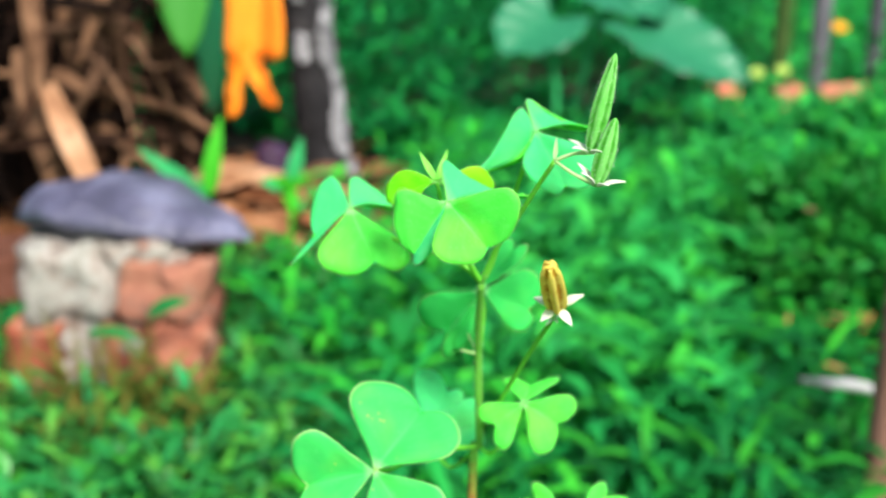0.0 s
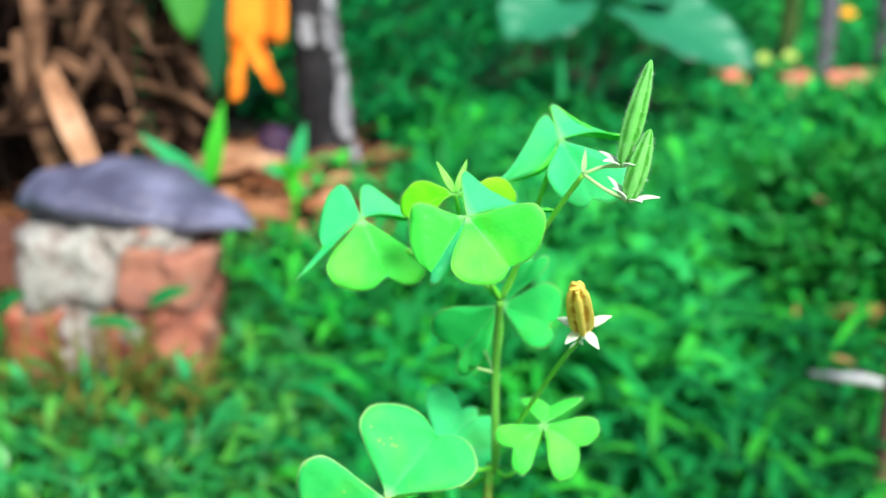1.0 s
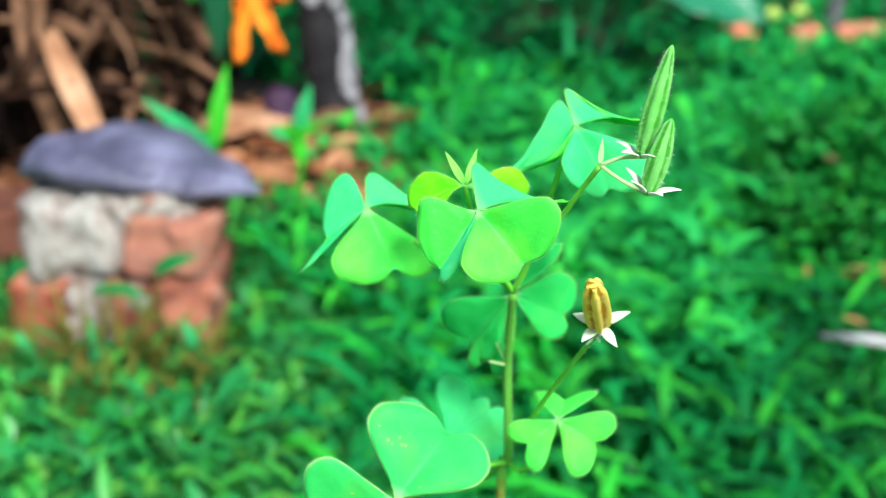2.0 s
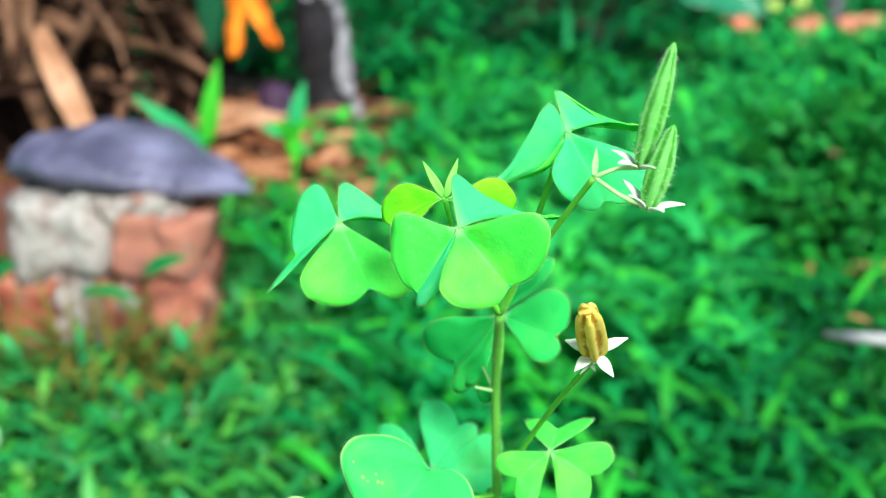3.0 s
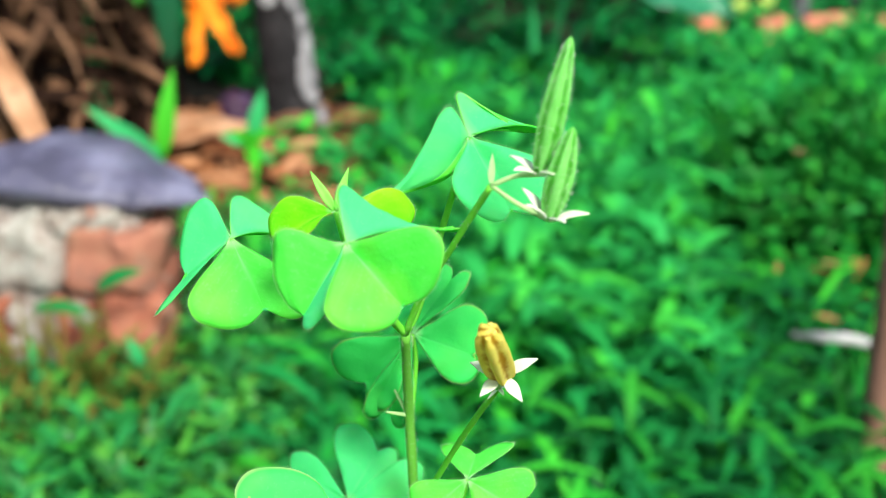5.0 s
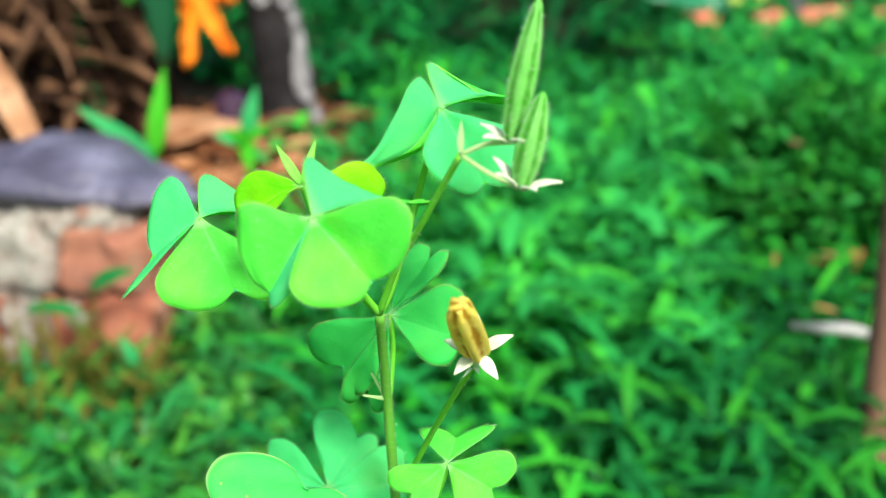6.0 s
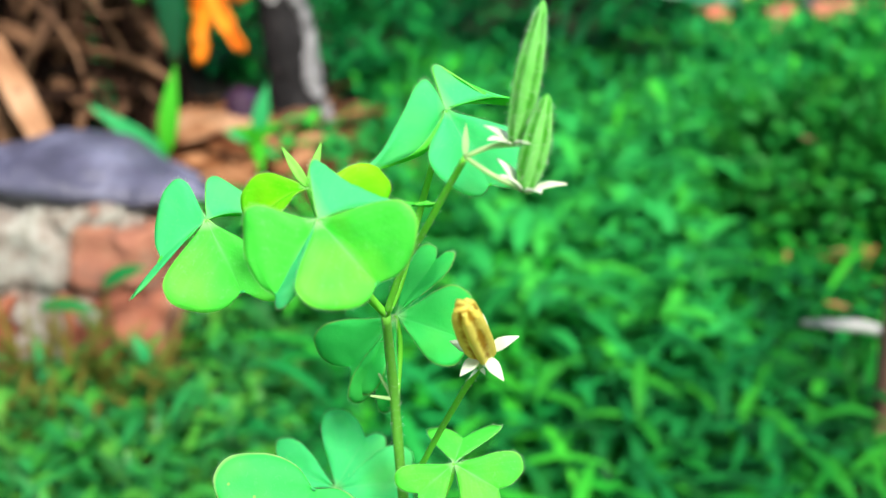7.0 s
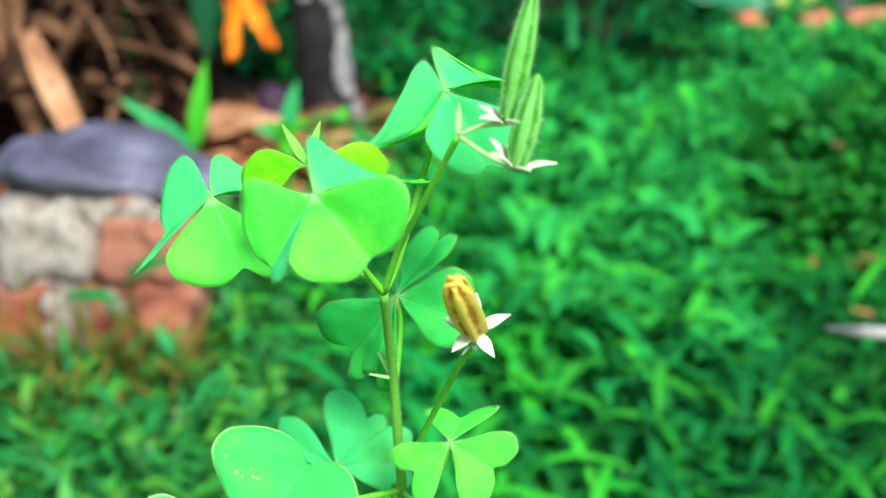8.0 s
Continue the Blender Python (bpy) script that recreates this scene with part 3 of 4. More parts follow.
def capsule(base, tip, radius, ribs=5, rows=22, sides=30, blunt=0.0, bow=0.0, ridge=0.09):
    """A five-ribbed seed capsule, pointed at its tip."""
    base, tip = Vector(base), Vector(tip)
    d = tip - base
    s = d.orthogonal().normalized()
    u = d.normalized().cross(s)
    verts, faces = [], []
    for i in range(rows + 1):
        f = i / rows
        r = radius * (math.sin(math.pi * (0.10 + 0.86 * f ** 0.85)) ** 0.75 * (1 - blunt) + blunt * (1 if f < 0.9 else 1 - (f - 0.9) * 7))
        if i == rows:
            r = radius * (0.10 + 0.7 * blunt)
        for k in range(sides):
            a = 2 * math.pi * k / sides
            g = r * (1 + ridge * math.cos(ribs * a) + 0.04 * noise.noise(Vector((f * 9, a * 2, radius * 900))))
            verts.append(base + d * f + s * bow * d.length * math.sin(math.pi * f) + (s * math.cos(a) + u * math.sin(a)) * g)
    for i in range(rows):
        for k in range(sides):
            faces.append((i * sides + k, i * sides + (k + 1) % sides, (i + 1) * sides + (k + 1) % sides, (i + 1) * sides + k))
    faces.append(tuple(reversed(range(sides))))
    faces.append(tuple(range(rows * sides, (rows + 1) * sides)))
    return verts, faces


def pod(base, tip, radius, mat, label, sepal_length, hair, blunt=0.0, spread=0.9):
    ob = part("seed_pod", capsule(base, tip, radius, blunt=blunt, ridge=0.085 if hair else 0.2), mat, plant, label)
    rib = ob.data.attributes.new("rib", "FLOAT", "POINT")
    rib.data.foreach_set("value", [0.5 + 0.5 * math.cos(5 * 2 * math.pi * (i % 30) / 30) for i in range(len(ob.data.vertices))])
    base, tip = Vector(base), Vector(tip)
    d = (tip - base).normalized()
    s = d.orthogonal().normalized()
    for k in range(5):
        q = s.copy()
        q.rotate(Matrix.Rotation(2 * math.pi * k / 5 + 0.5, 3, d))
        root = base + q * radius * 0.45
        end = root + (q * spread + d * rng.uniform(0.15, 0.6)).normalized() * sepal_length * rng.uniform(0.8, 1.15)
        part("sepal", shell(lance(root, end, 0.0008, d, 7, 0.06), 0.0002), SEPAL_MAT, ob, "pale papery sepal" if k == 0 else "")
    if hair:
        roots = []
        vs = [v.co + origin(ob) for v in ob.data.vertices]
        for _ in range(hair):
            i = rng.randrange(30, len(vs) - 70)
            v = vs[i].lerp(vs[i + 30], rng.random())
            c = base + d * (v - base).dot(d)
            roots.append((v, (v - c).normalized()))
        part("pod_hairs", cilia(roots, 0.00062, 0.000016, rng), HAIR_MAT, ob)["kind"] = "stuff"
    return ob


pod(POD_A[0], POD_A[1], 0.00150, POD_MAT, "upright hairy green seed pod", 0.0036, 620)
pod(POD_B[0], POD_B[1], 0.00158, POD_MAT, "smaller hairy green seed pod", 0.0038, 480)
part("pedicel", tube([UMBEL, Vector(UMBEL).lerp(Vector(POD_A[0]), 0.5) + V(0, 0, 0.0004), POD_A[0]], [0.0003, 0.0003, 0.0005], 8, 4), PALE_STALK, plant)
part("pedicel", tube([UMBEL, Vector(UMBEL).lerp(Vector(POD_B[0]), 0.5) + V(0, 0, -0.0004), POD_B[0]], [0.0003, 0.0003, 0.0005], 8, 4), PALE_STALK, plant)
part("bract", lance(UMBEL, Vector(UMBEL) + V(0.0002, 0, 0.004), 0.0004, (0, -1, 0.2), 6), PALE_STALK, plant)
seed = pod(SEED[1], SEED[2], 0.00185, SEED_MAT, "ripe brown-yellow seed pod, split along its ribs", 0.0040, 0, 0.65, 1.5)
part("pedicel", tube([SEED[0], Vector(SEED[0]).lerp(Vector(SEED[1]), 0.5), SEED[1]], [0.0003, 0.0003, 0.0005], 8, 4), PALE_STALK, plant)
for k in range(5):
    a = 2 * math.pi * k / 5
    e = Vector(SEED[0]) + V(math.cos(a) * 0.0019, math.sin(a) * 0.0012, -0.0004 + 0.0009 * math.sin(a + 1))
    part("bract", lance(SEED[0], e, 0.00035, (0, 0, 1), 5), SEPAL_MAT, plant)
for e in BUD[1:]:
    part("bud_scale", shell(lance(BUD[0], e, 0.00058, (0, -1, 0.3), 8, 0.05), 0.0002), BUD_MAT, plant, "yellow-green bud scale")
for e in BRACT[1:]:
    part("bract", tube([BRACT[0], Vector(BRACT[0]).lerp(Vector(e), 0.5), e], [0.00032, 0.00028, 0.00018], 7, 3), PALE_STALK, plant)


# ---- ground ----
def land(x, y):
    """Height of the soil: higher by the masonry and the tree, lower to the other side."""
    k = min(1, max(0, (0.02 - x) / 0.22))
    k = k * k * (3 - 2 * k)
    j = min(1, max(0, (x - 0.1) / 0.5))
    return 0.045 * k - 0.045 * j + 0.008 * noise.noise(Vector((x * 5, y * 5, 0)))


def grid_line(lo, hi, n, far):
    return [-far, -far / 6, -far / 30] + list(np.linspace(lo, hi, n)) + [far / 30, far / 6, far]


def build_ground():
    xs, ys = grid_line(-2.2, 2.2, 90, 300), grid_line(-0.8, 5.5, 120, 300)
    verts = [(x, y, land(x, y) if abs(x) < 3 and abs(y) < 7 else -0.02) for y in ys for x in xs]
    w = len(xs)
    faces = [(j * w + i, j * w + i + 1, (j + 1) * w + i + 1, (j + 1) * w + i) for j in range(len(ys) - 1) for i in range(w - 1)]
    return verts, faces


FIELD = rough_stuff("far_field", [(0.3, (0.004, 0.05, 0.010)), (0.55, (0.012, 0.12, 0.026)), (0.75, (0.03, 0.19, 0.03))], 2.0, 30, 0.95, 0.02, 0.8)
ground = tagged(part("ground", build_ground(), (SOIL, FIELD)), "dark damp garden soil under weeds", "ground", kind="structure")
for face in ground.data.polygons:
    face.material_index = int(abs(face.center.x) > 1.3 or not -0.3 < face.center.y < 5.4)


# ---- the broken masonry and its stone ----
def block(size, seed, cuts=7, rough=0.011, lean=0.0):
    """A chipped, weathered brick with worn corners."""
    bm = bmesh.new()
    bmesh.ops.create_cube(bm, size=1)
    bmesh.ops.subdivide_edges(bm, edges=bm.edges[:], cuts=cuts, use_grid_fill=True)
    s = Vector(size)
    for v in bm.verts:
        p = v.co * 2
        e = sorted((abs(p.x), abs(p.y), abs(p.z)))
        worn = max(0, e[1] - 0.72) * 0.16
        v.co = Vector((v.co.x * s.x, v.co.y * s.y, v.co.z * s.z)) * (1 - worn)
        n = noise.noise_vector(v.co * 38 + Vector((seed * 7.3, seed, 0)))
        v.co += n * rough + noise.noise_vector(v.co * 130 + Vector((seed, 0, 3))) * rough * 0.35
    data = [v.co.copy() for v in bm.verts], [tuple(v.index for v in f.verts) for f in bm.faces]
    bm.free()
    return data


def placed(data, m):
    return [m @ Vector(v) for v in data[0]], data[1]


pier = thing("brick_pier", (-0.25, 0.90, 0.03), "low broken brick pier, lime-caked, sunk in grass", "masonry")
part("mortar", placed(block((0.118, 0.104, 0.140), 21, 7, 0.005), pose(-0.250, 0.895, 0.090)), BRICK_LIME, pier)
for name, size, at, turn, mat, seed in (
        ("brick", (0.074, 0.11, 0.060), (-0.275, 0.893, 0.136), -3, BRICK_LIME, 4),
        ("mortar", (0.046, 0.106, 0.034), (-0.222, 0.894, 0.152), 2, BRICK_LIME, 6),
        ("brick", (0.064, 0.11, 0.042), (-0.209, 0.890, 0.129), 5, BRICK_RED, 5),
        ("brick", (0.042, 0.10, 0.064), (-0.304, 0.887, 0.076), 3, BRICK_RED, 1),
        ("mortar", (0.034, 0.10, 0.060), (-0.266, 0.891, 0.075), -2, BRICK_LIME, 2),
        ("brick", (0.038, 0.10, 0.060), (-0.232, 0.889, 0.076), 2, BRICK_RED, 7),
        ("brick", (0.040, 0.11, 0.066), (-0.197, 0.886, 0.076), 4, BRICK_RED, 3),
        ("brick", (0.140, 0.09, 0.050), (-0.250, 0.887, 0.022), 1, BRICK_RED, 8)):
    part(name, placed(block(size, seed, rough=0.010), pose(at[0] - 0.004, at[1], at[2], 0, turn * 1.6 - 2, turn)), mat, pier)


def boulder_slab():
    """A flat stone with a domed back that slopes to one drawn-out thin end."""
    bm = bmesh.new()
    bmesh.ops.create_icosphere(bm, subdivisions=5, radius=1)
    for v in bm.verts:
        p = v.co.copy()
        x = p.x
        top = float(np.interp(x, (-1, -0.8, -0.27, 0.3, 0.55, 1), (0.176, 0.196, 0.206, 0.195, 0.182, 0.160))) - 0.179
        low = float(np.interp(x, (-1, -0.8, -0.27, 0.3, 0.55, 1), (0.172, 0.167, 0.163, 0.159, 0.155, 0.154))) - 0.179
        deep = 0.060 * (1 - 0.5 * max(0, x))
        z = max(-1.0, min(1.0, p.z / max(0.5, math.sqrt(max(0.0, 1 - x * x)))))
        v.co = Vector((x * 0.0885, p.y * deep, (top + low) / 2 + z * (top - low) / 2))
        v.co += noise.noise_vector(v.co * 26) * 0.005 + noise.noise_vector(v.co * 90) * 0.0022
    data = [v.co.copy() for v in bm.verts], [tuple(v.index for v in f.verts) for f in bm.faces]
    bm.free()
    return data


slab = part("stone_slab", placed(boulder_slab(), pose(-0.2360, 0.890, 0.1790, 0, 0, -2)), SLATE)
tagged(slab, "flat purple-grey stone lying on the brick pier", "stone")
loose = part("brick_piece", placed(block((0.08, 0.09, 0.06), 11), pose(-0.405, 1.00, 0.085, 0, 4, 12)), OLD_BRICK)
tagged(loose, "reddish-brown brick lying beside the pier", "brick")


# ---- tree with the orange cloth ----
tree = thing("tree", (-0.165, 1.57, 0.05), "young tree trunk, dark bark with whitish lichen patches", "tree")
part("trunk", tube([(-0.158, 1.575, 0.02), (-0.168, 1.575, 0.10), (-0.180, 1.58, 0.22), (-0.192, 1.585, 0.36), (-0.203, 1.59, 0.6), (-0.21, 1.6, 1.0)], [0.040, 0.034, 0.031, 0.030, 0.028, 0.022], 20, 10, 0.18), BARK, tree)


def lichen_patch(z0, z1, a0, a1, seed):
    """A ragged crust over part of the bark, a little proud of it."""
    line = [V(-0.158, 1.575, 0.02), V(-0.168, 1.575, 0.10), V(-0.180, 1.58, 0.22), V(-0.192, 1.585, 0.36), V(-0.203, 1.59, 0.6)]
    rad = [0.040, 0.0345, 0.0315, 0.0305, 0.028]
    nz, na = 22, 12
    verts, faces = [], []
    for i in range(nz + 1):
        z = z0 + (z1 - z0) * i / nz
        k = max(j for j in range(4) if line[j].z <= z)
        f = (z - line[k].z) / (line[k + 1].z - line[k].z)
        c = line[k].lerp(line[k + 1], f)
        r = rad[k] + (rad[k + 1] - rad[k]) * f
        wide = math.sin(math.pi * (0.05 + 0.9 * i / nz)) ** 0.4
        for j in range(na + 1):
            q = (j / na - 0.5) * wide * (1 + 0.5 * noise.noise(Vector((i * 0.4, seed, 0)))) + 0.15 * noise.noise(Vector((i * 0.25, seed, 5)))
            a = radians((a0 + a1) / 2 + (a1 - a0) * q)
            up = 0.0022 if 0 < j < na and 0 < i < nz else -0.004
            up -= 0.006 if noise.noise(Vector((i * 0.55, j * 0.7, seed * 3))) > 0.28 else 0.0
            up += 0.0012 * noise.noise(Vector((i * 0.9, j * 0.9, seed)))
            verts.append(c + V(math.cos(a), math.sin(a), 0) * (r * 1.06 + up))
    for i in range(nz):
        for j in range(na):
            b = i * (na + 1) + j
            faces.append((b, b + 1, b + na + 2, b + na + 1))
    return verts, faces


for z0, z1, a0, a1, seed in ((0.03, 0.07, -40, -5, 1.5), (0.075, 0.135, -60, -15, 4.4), (0.12, 0.19, -45, -5, 3.2), (0.185, 0.26, -66, -20, 5.7), (0.25, 0.33, -50, -8, 6.1), (0.31, 0.42, -70, -15, 9.3), (0.195, 0.235, -125, -85, 8.4), (0.27, 0.34, -118, -84, 2.2)):
    part("lichen", lichen_patch(z0, z1, a0, a1, seed), LICHEN, tree, "whitish lichen crust" if seed == 1.5 else "")


def cloth_strip(top, low, width, seed, folds=3, rows=24, cols=14, ragged=0.15):
    top, low = Vector(top), Vector(low)
    verts, faces = [], []
    for i in range(rows + 1):
        s = i / rows
        c = top.lerp(low, s)
        w = width[0] + (width[1] - width[0]) * s
        for j in range(cols + 1):
            q = j / cols - 0.5
            cut = ragged * noise.noise(Vector((j * 0.6, seed, 0))) * (s ** 3) * (top - low).length
            verts.append(c + V(w * q, 0.005 * math.sin(q * folds * 6.3 + seed) * (0.6 + s), cut) + noise.noise_vector(Vector((q * 4, s * 5, seed))) * 0.004)
    for i in range(rows):
        for j in range(cols):
            a = i * (cols + 1) + j
            faces.append((a, a + 1, a + cols + 2, a + cols + 1))
    return shell((verts, faces), 0.0012)


cloth = thing("cloth", (-0.22, 1.53, 0.30), "torn bright orange cloth hanging against the tree trunk", "cloth")
part("drape", cloth_strip((-0.250, 1.535, 0.52), (-0.241, 1.52, 0.206), (0.076, 0.070), 1.3, 1.2, ragged=0.03), CLOTH, cloth)
part("tail", cloth_strip((-0.262, 1.517, 0.23), (-0.272, 1.51, 0.135), (0.026, 0.016), 4.1, 1), CLOTH, cloth)
part("tail", cloth_strip((-0.250, 1.517, 0.215), (-0.222, 1.51, 0.148), (0.024, 0.016), 7.7, 1), CLOTH, cloth)
part("tie", tube([(-0.265, 1.53, 0.50), (-0.235, 1.545, 0.505), (-0.20, 1.553, 0.50), (-0.172, 1.575, 0.497), (-0.19, 1.62, 0.495)], [0.006, 0.005], 8, 5), CLOTH, cloth)

bag = thing("plastic_bag", (-0.222, 1.46, 0.06), "small crumpled dark purple plastic bag on the litter", "bag")


def crumple(size, seed):
    bm = bmesh.new()
    bmesh.ops.create_icosphere(bm, subdivisions=4, radius=1)
    for v in bm.verts:
        n = v.co.normalized()
        k = 1 + 0.25 * noise.noise(n * 2.5 + Vector((seed, 0, 0))) + 0.12 * noise.noise(n * 7 + Vector((0, seed, 0)))
        v.co = Vector((n.x * size[0], n.y * size[1], n.z * size[2])) * k
    data = [v.co.copy() for v in bm.verts], [tuple(v.index for v in f.verts) for f in bm.faces]
    bm.free()
    return data


part("bag_body", placed(crumple((0.022, 0.020, 0.028), 3), pose(-0.216, 1.46, 0.082)), PURPLE, bag)

# ---- dead banana clump ----
dead = thing("dead_banana_clump", (-0.40, 1.32, 0.05), "dead banana clump with hanging dry brown leaves", "plant")
# stems behind the leaves, blackened in colour so the gaps read as shaded
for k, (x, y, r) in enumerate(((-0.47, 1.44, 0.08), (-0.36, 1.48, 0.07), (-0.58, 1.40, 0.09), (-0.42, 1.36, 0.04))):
    part("stump", tube([(x, y, 0.0), (x + 0.01, y, 0.25), (x - 0.01, y + 0.03, 0.7)], [r, r * 0.9, r * 0.8], 18, 8, 0.25, k * 3), DRY_SHADED, dead, "rotting stem, coloured near black to stand for deep shade" if k == 0 else "")
rng = random.Random(12)
for k in range(110):
    x = -0.27 - 0.34 * rng.random()
    y = 1.44 - 0.20 * rng.random()
    z1 = rng.uniform(0.20, 0.55)
    if rng.random() < 0.75:
        a, b = V(x, y + 0.04, z1), V(min(-0.285, x + rng.uniform(-0.05, 0.06)), y - rng.uniform(0.0, 0.06), max(0.06, z1 - rng.uniform(0.12, 0.30)))
    else:
        ln = rng.uniform(0.08, 0.2)
        a = V(x, y, z1 * 0.7)
        b = a + V(ln * rng.choice((-1, 1)) * rng.uniform(0.3, 0.9), rng.uniform(-0.05, 0.03), -ln * rng.uniform(-0.2, 0.8))
        b.x = min(b.x, -0.26)
    mat = TAN_DRY if rng.random() < 0.07 else DRY_BROWN if rng.random() < 0.6 else DRY_SHADED
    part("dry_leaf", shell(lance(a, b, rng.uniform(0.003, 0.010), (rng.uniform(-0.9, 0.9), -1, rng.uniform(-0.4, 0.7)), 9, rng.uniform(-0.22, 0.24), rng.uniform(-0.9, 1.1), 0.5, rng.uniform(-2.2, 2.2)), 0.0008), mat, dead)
# unseen old leaves arching from the clump's head, added to shade what is below
for k in range(46):
    x, y = rng.uniform(-0.66, -0.28), rng.uniform(1.38, 1.50)
    a = V(x, y, rng.uniform(0.62, 0.80))
    b = V(x + rng.uniform(-0.06, 0.04), rng.uniform(1.08, 1.26), rng.uniform(0.42, 0.66))
    part("dry_leaf", shell(lance(a, b, rng.uniform(0.016, 0.030), (rng.uniform(-0.4, 0.4), -0.6, 1), 9, rng.uniform(0.05, 0.2), rng.uniform(-0.4, 0.6), 0.5, rng.uniform(-0.8, 0.8)), 0.0008), DRY_BROWN, dead)
# torn strips hanging and sticking out in front of the stems
for k in range(85):
    x, y, z = rng.uniform(-0.46, -0.265), rng.uniform(1.12, 1.26), rng.uniform(0.15, 0.40)
    ln = rng.uniform(0.05, 0.16)
    lean = rng.uniform(-0.75, 0.75) if rng.random() < 0.7 else rng.choice((-1.5, 1.5))
    a = V(x, y, z)
    b = a + V(ln * math.sin(lean), rng.uniform(-0.04, 0.02), -ln * math.cos(lean))
    b.x, b.z = min(b.x, -0.255), max(b.z, 0.07)
    mat = rng.choice((TAN_DRY, DRY_LEAF, DRY_LEAF, DRY_BROWN, DRY_BROWN, DRY_SHADED))
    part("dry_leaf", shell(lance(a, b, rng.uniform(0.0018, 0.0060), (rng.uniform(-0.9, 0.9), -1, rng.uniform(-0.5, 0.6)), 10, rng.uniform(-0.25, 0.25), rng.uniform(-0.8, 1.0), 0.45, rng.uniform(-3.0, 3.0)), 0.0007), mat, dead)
# the leaves and sheaths that stand out: top, tip, half width, bend, twist
for mat, a, b, w, bend, twist in (
        (PALE_DRY, (-0.372, 1.12, 0.236), (-0.298, 1.055, 0.098), 0.0115, 0.06, 0.8),
        (TAN_DRY, (-0.412, 1.17, 0.262), (-0.352, 1.10, 0.096), 0.0120, 0.06, -0.9),
        (TAN_DRY, (-0.395, 1.17, 0.360), (-0.375, 1.10, 0.218), 0.0095, 0.05, 0.9),
        (TAN_DRY, (-0.382, 1.15, 0.243), (-0.331, 1.13, 0.226), 0.0070, 0.08, 0.8),
        (TAN_DRY, (-0.312, 1.18, 0.350), (-0.350, 1.14, 0.248), 0.0056, 0.04, 0.4),
        (TAN_DRY, (-0.336, 1.16, 0.190), (-0.284, 1.12, 0.160), 0.0060, 0.07, 0.7),
        (TAN_DRY, (-0.300, 1.15, 0.190), (-0.308, 1.11, 0.140), 0.0050, 0.06, -0.5),
        (DRY_LEAF, (-0.322, 1.24, 0.186), (-0.250, 1.20, 0.158), 0.0085, 0.06, 0.4),
        (DRY_LEAF, (-0.372, 1.27, 0.340), (-0.357, 1.24, 0.188), 0.0120, 0.03, 0.5),
        (DRY_LEAF, (-0.346, 1.29, 0.360), (-0.330, 1.25, 0.200), 0.0130, 0.03, -0.4),
        (DRY_LEAF, (-0.320, 1.31, 0.360), (-0.318, 1.27, 0.182), 0.0120, 0.02, 0.5),
        (DRY_LEAF, (-0.305, 1.33, 0.330), (-0.291, 1.28, 0.162), 0.0110, 0.03, -0.6),
        (DRY_LEAF, (-0.282, 1.31, 0.270), (-0.276, 1.28, 0.172), 0.0100, 0.02, 0.3),
        (TAN_DRY, (-0.314, 1.22, 0.285), (-0.300, 1.20, 0.240), 0.0062, 0.06, 1.4),
        (TAN_DRY, (-0.378, 1.20, 0.315), (-0.361, 1.17, 0.238), 0.0058, 0.05, -1.2),
        (TAN_DRY, (-0.270, 1.24, 0.224), (-0.247, 1.22, 0.202), 0.0075, 0.08, 1.0)):
    part("dry_leaf", shell(lance(a, b, w, (0.1, -1, 0.3), 12, bend, 0.6, 0.6, twist), 0.0008), mat, dead)
part("leaf_stalk", tube([(-0.345, 1.225, 0.208), (-0.300, 1.20, 0.206), (-0.262, 1.19, 0.196), (-0.232, 1.18, 0.180)], [0.0042, 0.0050, 0.0046, 0.0030], 9, 6, 0.2), TAN_DRY, dead, "arched tan leaf stalk")


# ---- scattered foliage ----
def blades(name, mat, items, label, category):
    """Many small keeled blades in one mesh: rows of (base, direction, up, length, half width, droop)."""
    it = np.array([[*b, *d, *u, l, w, q] for b, d, u, l, w, q in items], dtype=np.float64)
    b, d, u, l, w, q = it[:, 0:3], it[:, 3:6], it[:, 6:9], it[:, 9:10], it[:, 10:11], it[:, 11:12]
    d /= np.linalg.norm(d, axis=1, keepdims=True)
    s = np.cross(d, u)
    s /= np.linalg.norm(s, axis=1, keepdims=True) + 1e-9
    n = np.cross(s, d)
    prof = ((0.0, 0.12), (0.22, 0.8), (0.5, 1.0), (0.78, 0.66), (1.0, 0.04))
    cols = []
    for t, k in prof:
        c = b + d * l * t - np.array([0, 0, 1.0]) * (q * l * t * t)
        cols += [c - s * w * k + n * w * k * 0.35, c, c + s * w * k + n * w * k * 0.35]
    verts = np.stack(cols, axis=1).reshape(-1, 3)
    quad = np.array([(i * 3 + j, i * 3 + j + 1, i * 3 + j + 4, i * 3 + j + 3) for i in range(4) for j in range(2)])
    faces = (np.arange(len(it))[:, None, None] * 15 + quad[None]).reshape(-1, 4)
    me = bpy.data.meshes.new(name)
    me.vertices.add(len(verts))
    me.vertices.foreach_set("co", verts.ravel())
    me.loops.add(len(faces) * 4)
    me.polygons.add(len(faces))
    me.loops.foreach_set("vertex_index", faces.ravel())
    me.polygons.foreach_set("loop_start", np.arange(0, len(faces) * 4, 4))
    me.polygons.foreach_set("use_smooth", np.ones(len(faces), dtype=bool))
    me.update(calc_edges=True)
    me.materials.append(mat)
    return tagged(new(name, me), label, category, kind="stuff")


